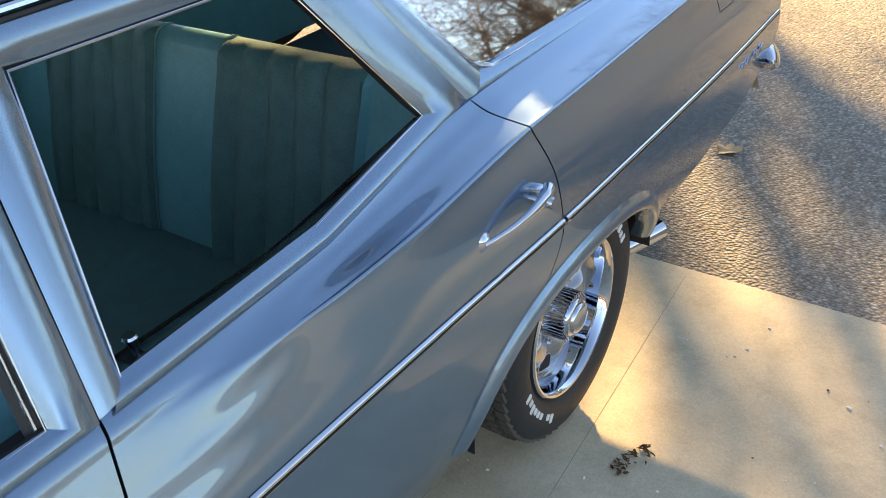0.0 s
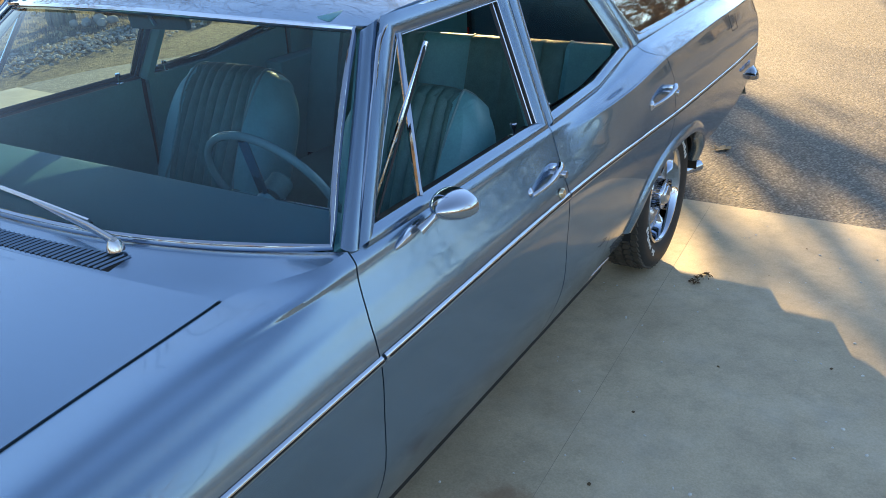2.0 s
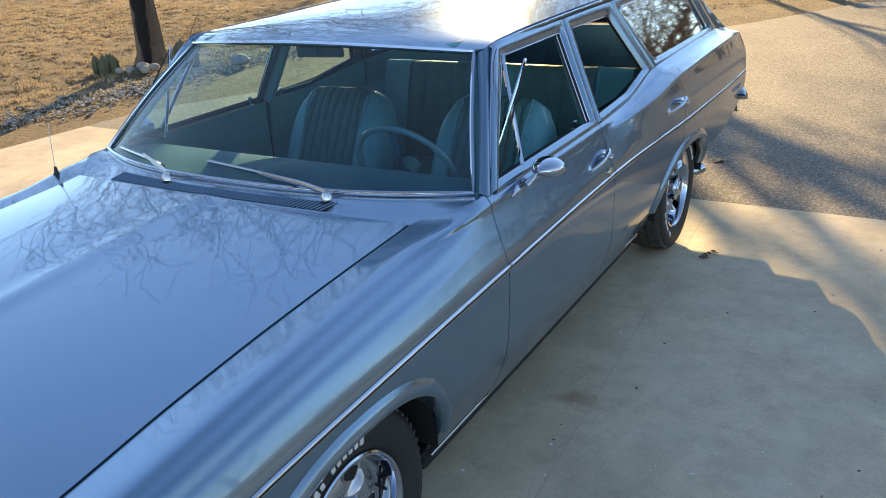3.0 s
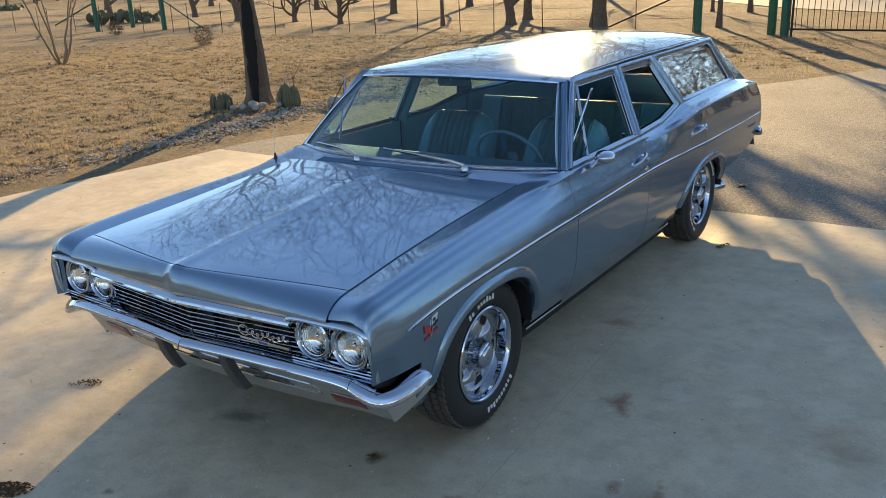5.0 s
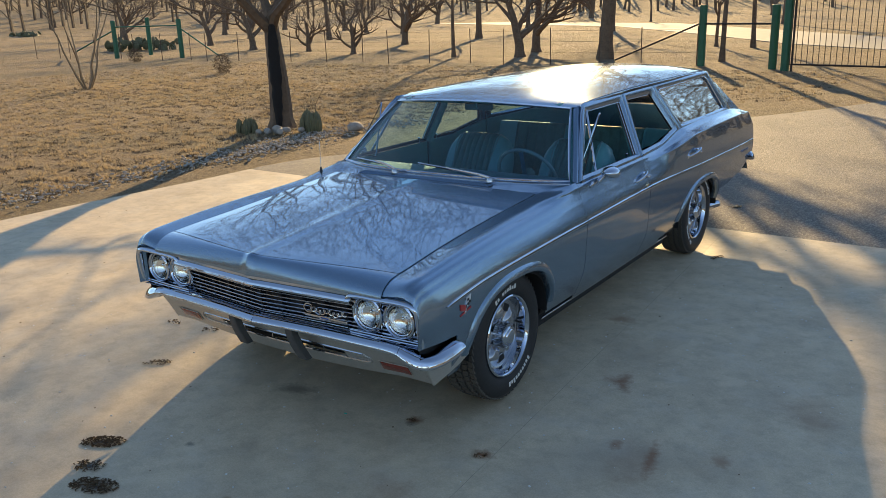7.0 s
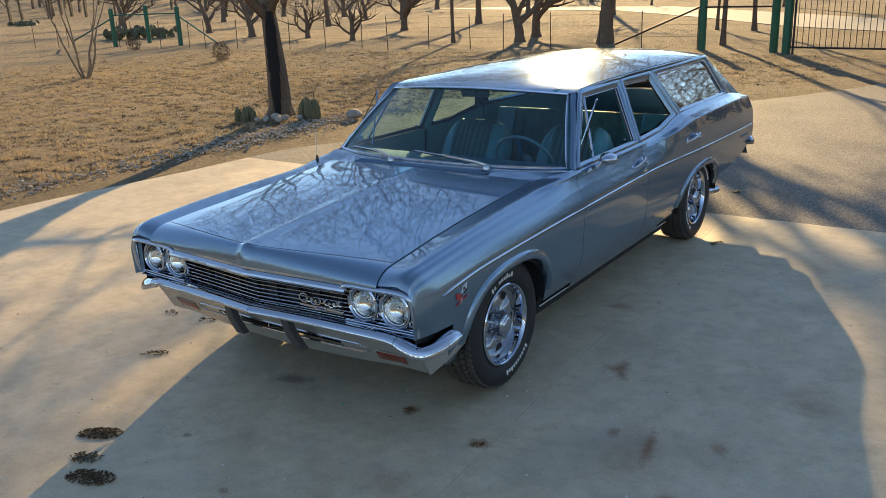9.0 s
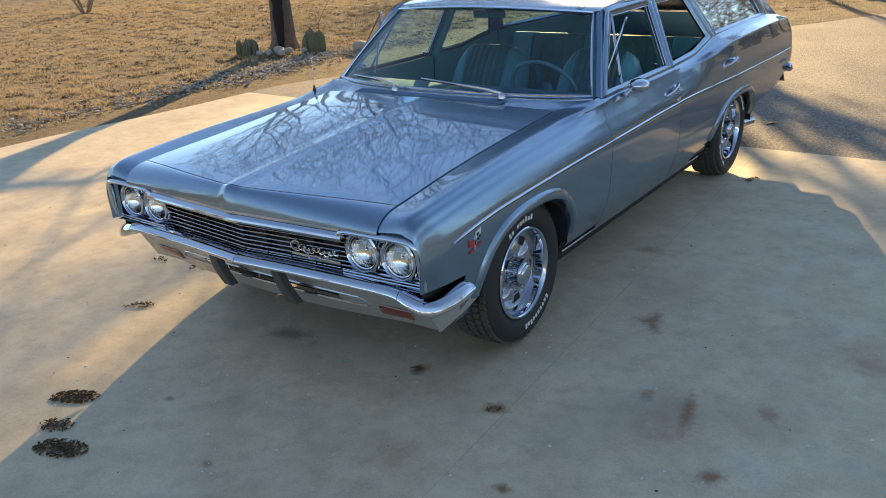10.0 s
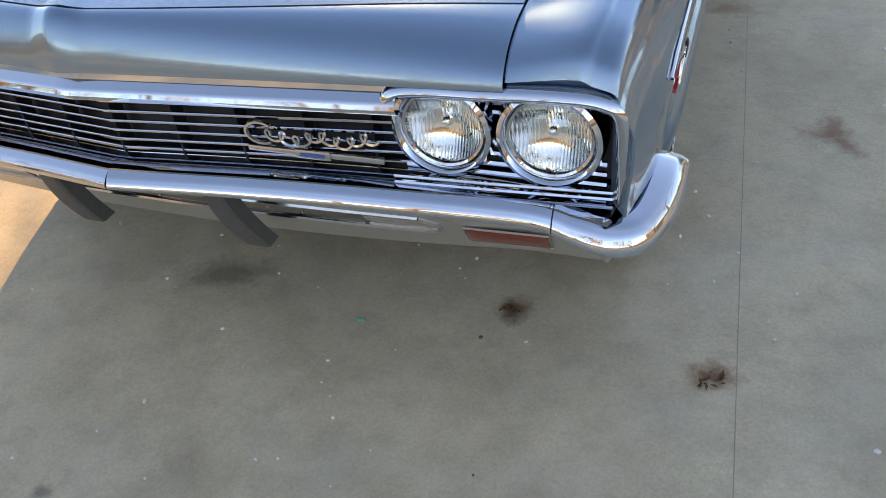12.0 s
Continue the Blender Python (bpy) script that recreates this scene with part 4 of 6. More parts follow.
ws = part("windshield", sheet(glass_f, 32, 14), SCREEN, car, "clean tinted curved glass")
ws.visible_shadow = False
loop = [Vector(glass_f(i / 30, 0)) for i in range(31)] + [Vector(glass_f(1, j / 12)) for j in range(1, 13)] + [Vector(glass_f(1 - i / 30, 1)) for i in range(1, 31)] + [Vector(glass_f(0, 1 - j / 12)) for j in range(1, 12)]
part("windshield_moulding", tube([p + Vector((0, -0.006, 0.004)) for p in loop], 0.0105, 8, True, 0.8), CHROME, car, "bright windshield moulding")

roof_ex = curve([(1.15, 0.688), (1.6, 0.712), (2.4, 0.715), (3.2, 0.705), (3.95, 0.655)])
roof_ez = curve([(1.15, 1.334), (1.35, 1.358), (1.6, 1.372), (2.4, 1.384), (3.2, 1.382), (3.95, 1.352)])
roof_cz = curve([(1.0, 1.345), (1.15, 1.374), (1.5, 1.418), (2.1, 1.447), (2.9, 1.452), (3.5, 1.436), (3.8, 1.410), (3.95, 1.385)])


def roof_f(u, v):
    s = lerp(-1, 1, u)
    front = 1.122 + 0.125 * abs(s) ** 2.4
    back = 3.96 - 0.10 * s * s
    y = lerp(front, back, v)
    x = s * roof_ex(y)
    z = lerp(roof_cz(y - (front - 1.122) * (1 - v)), roof_ez(y), abs(s) ** 2.6)
    if v < 0.06:
        z -= 0.010 * (1 - v / 0.06) ** 2
    return x, y, z


roof = part("roof", sheet(roof_f, 56, 60), PAINT, car, solid=0.006)
part("headliner", sheet(lambda u, v: tuple(Vector(roof_f(lerp(0.03, 0.97, u), lerp(0.03, 0.97, v))) + Vector((0, 0, -0.035))), 20, 20), HEADLINER, car)


def ring_on(outer, inner, side, n=8, off=0.0):
    """The painted frame between two outlines of (y, z) on the window plane."""
    k = len(outer)
    def f(u, v):
        s = u * k
        i = int(s) % k
        t = s - int(s)
        a = Vector((*outer[i], 0)).lerp(Vector((*outer[(i + 1) % k], 0)), t)
        b = Vector((*inner[i], 0)).lerp(Vector((*inner[(i + 1) % k], 0)), t)
        p = a.lerp(b, v)
        return glass_x(p.x, p.y) + off - 0.006 * v + 0.009 * math.sin(math.pi * v), p.x, p.y
    return mirror(sheet(f, k * n, 8), side)


def outline(poly, off, n=8):
    out = []
    for i, a in enumerate(poly):
        b = poly[(i + 1) % len(poly)]
        for j in range(n):
            y, z = lerp(a[0], b[0], j / n), lerp(a[1], b[1], j / n)
            out.append((glass_x(y, z) + off, y, z))
    return out


def pane(poly, off, side):
    vs = [(glass_x(y, z) + off, y, z) for y, z in poly]
    return mirror((vs, [tuple(range(len(vs)))]), side)


def rounded(poly, r=0.03, n=4):
    out = []
    for i, b in enumerate(poly):
        a, c = poly[i - 1], poly[(i + 1) % len(poly)]
        b2 = Vector(b)
        p, q = b2 + (Vector(a) - b2).normalized() * r, b2 + (Vector(c) - b2).normalized() * r
        for j in range(n + 1):
            t = j / n
            out.append(tuple((1 - t) ** 2 * p + 2 * t * (1 - t) * b2 + t * t * q))
    return out


W1 = [(0.948, 0.966), (1.305, 1.312), (1.838, 1.316), (1.792, 0.968)]
W2 = [(1.882, 0.968), (1.952, 1.316), (2.385, 1.312), (2.56, 1.034), (2.25, 0.982)]
W3 = [(2.745, 1.046), (2.525, 1.322), (3.70, 1.330), (3.905, 1.036)]
O1 = [(0.888, 0.948), (1.272, 1.352), (1.891, 1.364), (1.834, 0.950)]
O2 = [(1.845, 0.950), (1.902, 1.364), (2.452, 1.368), (2.672, 1.018), (2.25, 0.965)]
O3 = [(2.678, 1.016), (2.458, 1.368), (3.78, 1.358), (4.10, 1.005)]
for side in (1, -1):
    f1 = part("front_door_frame", ring_on(O1, W1, side), PAINT, car, solid=0.022)
    f2 = part("rear_door_frame", ring_on(O2, W2, side), PAINT, car, solid=0.022)
    f3 = part("quarter_frame", ring_on(O3, W3, side), PAINT, car, solid=0.022)
    for w, fr in ((W1, f1), (W2, f2)):
        part("window_seal", mirror(tube(outline(w, -0.004), 0.009, 6, True), side), SEAL, fr)
        part("bright_edge", mirror(tube(outline([(y + 0.006 * (1 if y < sum(p[0] for p in w) / len(w) else -1), z + (0.006 if z < 1.1 else -0.006)) for y, z in w], 0.004), 0.0022, 6, True), side), BRIGHT, fr)
    w3 = rounded(W3, 0.07)
    part("quarter_moulding", mirror(tube(outline(w3, 0.004, 2), 0.0065, 6, True), side), CHROME, f3)
    g = part("quarter_glass", pane(w3, -0.008, side), GLASS, f3)
    g.visible_shadow = False
    # window glass wound down to a narrow strip
    part("wound_down_glass", mirror(sheet(lambda u, v: (glass_x(lerp(1.9, 2.54, u), 1.0) - 0.016, lerp(1.90, 2.54, u), lerp(0.95, 0.982 + 0.060 * max(0, u - 0.45) / 0.55, v)), 12, 1), side), GLASS, f2, solid=0.005)
    # drip rail over the doors and quarter window, down the front pillar
    rail = [(0.874, 0.905, 0.972), (0.826, 1.020, 1.090), (0.778, 1.135, 1.208), (0.732, 1.250, 1.326)] + [(roof_ex(y) + 0.008, y, roof_ez(y) - 0.008) for y in (1.40, 1.6, 1.9, 2.3, 2.7, 3.1, 3.5, 3.75)]
    part("drip_rail", mirror(tube(smooth_line(rail, 50), 0.0058, 8, False), side), CHROME, roof, "bright drip rail")
    part("rail_gutter", mirror(tube([Vector(p) + Vector((-0.002, 0.002, -0.0105)) for p in smooth_line(rail, 50)], 0.0045, 6, False), side), SEAL, roof)
    # pressed groove round each door frame and the dark joint between the doors
    for o, w, fr in ((O1, W1, f1), (O2, W2, f2)):
        mid = [(lerp(a[0], b[0], 0.42), lerp(a[1], b[1], 0.42)) for a, b in zip(o, w)]
        part("frame_groove", mirror(tube(outline(mid[:4] if o is O2 else mid, 0.0105)[:24], 0.0016, 5), side), GUARD, fr)
    part("door_joint_seal", mirror(tube([(glass_x(1.84, 0.945) - 0.006, 1.839, 0.945), (glass_x(1.865, 1.15) - 0.006, 1.8675, 1.15), (glass_x(1.9, 1.362) - 0.006, 1.896, 1.362)], 0.011, 6), side), SEAL, car)
    part("window_channel", mirror(sheet(lambda u, v: (glass_x(1.8, lerp(0.968, 1.312, u)) - 0.003 - 0.014 * v, lerp(1.792, 1.838, u) - 0.022 * v, lerp(0.968, 1.312, u)), 12, 2), side), SEAL, f1)
    part("channel_strip", mirror(tube([(glass_x(1.8, 0.968) - 0.010, 1.781, 0.970), (glass_x(1.82, 1.308) - 0.010, 1.826, 1.308)], 0.003, 6), side), BRIGHT, f1)
    # front pillar skin
    def pillar(u, v):
        a = base_pt(1.0).lerp(head_pt(1.0), u) + Vector((0.002, -0.002, 0.0))
        b = Vector((glass_x(0.9, 0.95) + 0.004, 0.888, 0.950)).lerp(Vector((roof_ex(1.28) + 0.004, 1.275, 1.352)), u)
        p = a.lerp(b, v)
        return tuple(p + Vector((0.010, -0.012, 0)) * math.sin(math.pi * v))
    part("front_pillar", mirror(sheet(pillar, 14, 6), side), PAINT, car, solid=0.006)
    part("pillar_trim", mirror(sheet(lambda u, v: tuple(Vector(pillar(u, lerp(0.1, 1.0, v))) + Vector((-0.03, 0.025, -0.01))), 8, 2), side), TEAL, car, solid=0.01)

# tailgate and rear


def tail_f(u, v):
    s = lerp(-1, 1, u)
    top = Vector((0.655 * s, 3.955 - 0.10 * s * s, 1.352 + 0.030 * (1 - s * s)))
    waist = Vector((0.825 * s, 4.40 - 0.05 * s * s, 0.985))
    low = Vector((0.945 * s, 4.385 - 0.03 * s * s, 0.44))
    return tuple(top.lerp(waist, v * 2) if v < 0.5 else waist.lerp(low, v * 2 - 1))


tg = part("tailgate", sheet(lambda u, v: tail_f(u, lerp(0.5, 1, v)), 24, 10), PAINT, car, solid=0.006)
part("tailgate_glass", sheet(lambda u, v: tail_f(lerp(0.06, 0.94, u), lerp(0.03, 0.48, v)), 16, 6), GLASS, tg)
for s in (0, 1):
    part("rear_pillar", sheet(lambda u, v: tail_f(lerp(0, 0.06, u) if s == 0 else lerp(0.94, 1, u), v * 0.5), 3, 8), PAINT, car, solid=0.01)
    sd = -1 if s == 0 else 1
    def dpillar(u, v, sd=sd):
        a = Vector((sd * glass_x(4.1, 1.005), 4.08, 1.005)).lerp(Vector((sd * glass_x(3.78, 1.35), 3.76, 1.356)), u)
        b = Vector(tail_f((sd + 1) / 2, lerp(0.5, 0.0, u)))
        return tuple(a.lerp(b, v))
    part("rear_quarter_skin", sheet(dpillar, 8, 5), PAINT, car, solid=0.008)
    part("waist_skin", sheet(lambda u, v, sd=sd: tuple(Vector((sd * c7_x(lerp(3.9, 4.36, u)), lerp(3.9, 4.36, u), c7_z(lerp(3.9, 4.36, u)))).lerp(Vector((sd * 0.70, lerp(3.9, 4.36, u), 0.99)), v)), 8, 3), PAINT, car, solid=0.005)
    lamp = part("tail_lamp", mirror(box(0.80, 0.972, 4.335, 4.400, 0.625, 0.705, 0.012), sd), REDLENS, car, "red tail lamp")
    part("lamp_bezel", mirror(tube([(0.80, 4.40, 0.622), (0.960, 4.392, 0.622), (0.960, 4.392, 0.708), (0.80, 4.40, 0.708)], 0.007, 6, True), sd), CHROME, lamp)
    pipe = part("exhaust_pipe", mirror(join(lathe([(0.030, -0.20), (0.032, 0.0), (0.027, 0.0), (0.027, -0.18)], 20)), 1), CHROME, car, "bright exhaust tip behind the rear wheel")
    pipe.matrix_basis = pose(sd * 0.905, 3.60, 0.262, 0, 0, 72 if sd > 0 else 108)


def bumper_sheet(path, height, sign=-1):
    """A convex chrome bar along a path from the middle to one end."""
    pts = smooth_line(path, 44)
    prof = [(-0.075, 0.90), (-0.052, 1.0), (-0.036, 0.96), (-0.020, 0.82), (-0.003, 0.53), (0.0095, 0.14), (0.0165, -0.26), (0.0190, -0.54), (0.0178, -0.75), (0.0105, -0.91), (-0.004, -0.99), (-0.05, -0.97)]
    def f(u, v):
        i = u * 44
        k = min(43, int(i))
        p = pts[k].lerp(pts[k + 1], i - k)
        t = (pts[min(44, k + 1)] - pts[max(0, k - 1)]).normalized()
        n = Vector((t.y, -t.x, 0)).normalized() * (1 if sign < 0 else -1)
        q = v * (len(prof) - 1)
        j = min(len(prof) - 2, int(q))
        o = lerp(prof[j][0], prof[j + 1][0], q - j)
        h = lerp(prof[j][1], prof[j + 1][1], q - j)
        if sign < 0 and o < 0:
            o *= 1 + 0.55 * min(1.0, max(0.0, (u - 0.56) / 0.16))
        return tuple(p + n * o + Vector((0, 0, h * height(u))))
    return f


FB = [(0, -0.868, 0.528), (0.30, -0.836, 0.526), (0.60, -0.812, 0.521), (0.80, -0.798, 0.5145), (0.87, -0.796, 0.493), (0.926, -0.788, 0.474), (0.970, -0.760, 0.469), (0.997, -0.70, 0.474), (1.010, -0.625, 0.484), (1.009, -0.556, 0.492)]
RB = [(0, 4.47, 0.575), (0.4, 4.465, 0.575), (0.75, 4.45, 0.575), (0.89, 4.43, 0.575), (0.965, 4.38, 0.575), (0.992, 4.31, 0.575), (0.988, 4.26, 0.575)]
JOINT = 0.375
front_h = curve([(0, 0.022), (0.30, 0.025), (0.40, 0.027), (0.52, 0.033), (0.60, 0.035), (0.80, 0.034), (0.95, 0.030), (1.0, 0.016)])
for nm, path, hf, sg in (("front_bumper", FB, front_h, -1), ("rear_bumper", RB, curve([(0, 0.045), (0.8, 0.042), (0.93, 0.034), (1, 0.008)]), 1)):
    fn = bumper_sheet(path, hf, sg)
    bars = [part(nm, mirror(sheet(fn, 66, 33), side), CHROME, car, "polished chrome wraparound bumper half", solid=0.004) for side in (1, -1)]
    if sg < 0:
        for side, bar in zip((1, -1), bars):
            part("bumper_joint", mirror(tube([Vector(fn(JOINT, j / 24)) + Vector((0.0, -0.0006, 0.0004)) for j in range(3, 23)], 0.0020, 6), side), DARK, bar)

# lower front panel with its slotted opening: it leans back towards the ground


def valance_y(x, z):
    return -0.653 - 0.030 * max(0.0, 1 - (x / 0.75) ** 2) - 0.6 * (z - 0.33)


def valance_f(u, v):
    x = lerp(-0.888, 0.888, u)
    z = lerp(0.475, lerp(0.268, 0.300, min(1.0, abs(x) / 0.7) ** 2), v)
    return x, valance_y(x, z), z


def slot_loop(lift):
    """Outline of the slot's rounded opening on the leaning panel."""
    ring = [(0.55, 0.400), (0.30, 0.402), (0.0, 0.402), (-0.30, 0.402), (-0.55, 0.400), (-0.585, 0.375), (-0.55, 0.351), (-0.30, 0.349), (0.0, 0.348), (0.30, 0.349), (0.55, 0.351), (0.585, 0.375), (0.55, 0.400)]
    return [(x, valance_y(x, z) - lift, z) for x, z in ring]


vs, fs = sheet(valance_f, 80, 28)
fs = [f for f in fs if not (abs(sum(vs[i][0] for i in f) / 4) < 0.56 and 0.353 < sum(vs[i][2] for i in f) / 4 < 0.400)]
val = part("valance", (vs, fs), SILVER, car, "silver-grey lower valance panel", solid=0.006)
part("slot_moulding", tube(smooth_line(slot_loop(0.003), 60), 0.006, 6), BRIGHT, val)
part("valance_bar", tube([(x / 10, valance_y(x / 10, 0.380) + 0.018, 0.380) for x in range(-5, 6)], 0.0022, 6), BRIGHT, val)
for side in (1, -1):
    def slot_end(u, v):
        x, z = lerp(0.43, 0.575, u), lerp(0.352, 0.399, v)
        return x, valance_y(x, z) + 0.006 - 0.006 * math.sin(math.pi * v), z
    part("slot_end_plate", mirror(sheet(slot_end, 8, 8), side), SILVER, val, solid=0.004)

# painted aprons that carry the panel round the corners under the bumper's ends
for side in (1, -1):
    plan = smooth_line([(0.886, 0.0, 0), (0.906, 0.004, 0), (0.920, 0.030, 0), (0.934, 0.085, 0), (0.950, 0.150, 0), (0.966, 0.225, 0)], 40)
    def apron(u, v):
        p = plan[int(round(u * 40))]
        low = curve([(0.0, 0.302), (0.25, 0.292), (0.45, 0.296), (0.80, 0.340), (1.0, 0.385)])(u)
        z = lerp(0.470, low, v)
        turn = min(1.0, u / 0.55)
        lean = 0.6 * (1 - turn * turn)
        return p.x - 0.16 * max(0.0, 0.44 - z) * turn, -0.653 - 0.045 * (1 - lean / 0.6) * (1 - u) + p.y - lean * (z - 0.33), z
    part("bumper_apron", mirror(sheet(apron, 40, 10), side), SILVER, car, "silver-grey painted corner apron", solid=0.004)
for x in (-0.28, -0.07, 0.07, 0.28):
    part("valance_stay", box(x - 0.0025, x + 0.0025, valance_y(x, 0.375) + 0.014, valance_y(x, 0.375) + 0.020, 0.350, 0.401, 0.001), BRIGHT, val)
part("radiator_shroud", box(-0.80, 0.80, -0.62, -0.59, 0.33, 0.76), DARK, car)
part("valance_backing", sheet(lambda u, v: (lerp(-0.62, 0.62, u), valance_y(lerp(-0.62, 0.62, u), lerp(0.335, 0.46, v)) + 0.045, lerp(0.335, 0.46, v)), 12, 2), DARK, val)
for side in (1, -1):
    x0, x1, z0, z1 = 0.640, 0.797, 0.333, 0.379
    def lens_f(u, v):
        x, z = lerp(x0, x1, u), lerp(z0, z1, v)
        return x, valance_y(x, z) - 0.004 - 0.006 * (math.sin(math.pi * u) * math.sin(math.pi * v)) ** 0.4, z
    lens = part("turn_signal", mirror(sheet(lens_f, 16, 8), side), AMBER, val, "dark amber turn signal lens", solid=0.012)
    part("signal_rim", mirror(tube([(x, valance_y(x, z) - 0.008, z) for x, z in ((x0 - 0.004, z0 - 0.003), (x1 + 0.004, z0 - 0.003), (x1 + 0.004, z1 + 0.003), (x0 - 0.004, z1 + 0.003))], 0.0024, 6, True), side), SILVER, lens)
    # rubber-faced overriders hanging from the bumper
    def guard(u, v):
        a = 2 * math.pi * v
        z = lerp(0.500, 0.318, u)
        w = lerp(0.026, 0.034, math.sin(u * 2.0))
        d = 0.042
        yy = -0.842 + 0.075 * u ** 1.5
        return 0.196 + w * max(-0.85, min(0.85, math.cos(a) * 1.2)) + 0.012 * u, yy - d * 0.55 * max(-0.8, min(0.9, math.sin(a) * 1.3)) + 0.02, z
    part("overrider", mirror(sheet(guard, 16, 20), side), GUARD, car, "dark grey rubber bumper guard")

# grille and lamps
grille = empty("grille")
grille.parent = car


def grille_y(x):
    return -0.826 + 0.058 * (abs(x) / 0.6)


part("grille_backing", sheet(lambda u, v: (lerp(-0.60, 0.60, u), grille_y(lerp(-0.60, 0.60, u)) + 0.055, lerp(0.53, 0.72, v)), 30, 2), BLACKGLOSS, grille)
for k in range(7):
    z = 0.556 + k * 0.0215
    def bar(u, v, z=z, k=k):
        x = lerp(-0.585, 0.585, u)
        a = [(0.006, 0.0034), (0.001, 0.0036), (0.0, 0.0022), (0.003, 0.0002), (0.0, -0.0020), (0.006, -0.0034)]
        q = v * 5
        j = min(4, int(q))
        return x, grille_y(x) + lerp(a[j][0], a[j + 1][0], q - j) + 0.016 * (1 - k / 6) ** 2, z + lerp(a[j][1], a[j + 1][1], q - j)
    part("grille_bar", sheet(bar, 30, 5), CHROME, grille, "thin chrome grille bar" if k == 0 else "")
for i in range(-4, 5):
    x = i * 0.128
    part("grille_blade", box(x - 0.0018, x + 0.0018, grille_y(x) + 0.016, grille_y(x) + 0.05, 0.545, 0.705, 0.0006), BLACKGLOSS, grille)


def top_mould(u, v):
    x = lerp(-0.60, 0.60, u)
    a = [(0.016, 0.031), (0.003, 0.030), (0.000, 0.026), (-0.001, 0.011), (-0.006, 0.006), (-0.015, -0.003), (-0.019, -0.013), (-0.012, -0.024), (0.014, -0.029)]
    q = v * 8
    j = min(7, int(q))
    return x, nose_y(x) + 0.010 + lerp(a[j][0], a[j + 1][0], q - j), 0.7235 + lerp(a[j][1], a[j + 1][1], q - j)


part("grille_header_moulding", sheet(top_mould, 40, 24), CHROME, grille, "wide polished grille header moulding")
part("grille_lower_moulding", tube([(x / 10, grille_y(x / 10) + 0.012, 0.541) for x in range(-6, 7)], 0.007, 6), CHROME, grille)


def disc(r, depth, seg=32, rings=6):
    """A dome facing forwards (towards minus y)."""
    vs, fs = [(0, -depth, 0)], []
    for j in range(1, rings + 1):
        q = j / rings
        for k in range(seg):
            a = 2 * math.pi * k / seg
            vs.append((r * q * math.cos(a), -depth * (1 - q * q), r * q * math.sin(a)))
    for k in range(seg):
        fs.append((0, 1 + (k + 1) % seg, 1 + k))
    for j in range(rings - 1):
        for k in range(seg):
            a, b = 1 + j * seg + k, 1 + j * seg + (k + 1) % seg
            fs.append((a, b, b + seg, a + seg))
    return vs, fs


def fluted_lens(r):
    """A sealed-beam lens with upright flutes moulded into its face."""
    def f(u, v):
        x, z = lerp(-1, 1, u), lerp(-1, 1, v)
        q = max(abs(x), abs(z)) / max(1e-6, math.hypot(x, z))
        x, z = x * q, z * q
        d = 0.016 * (1 - (x * x + z * z)) + 0.0003 * math.sin(x * 62)
        return x * r, -d, z * r
    return sheet(f, 90, 24)


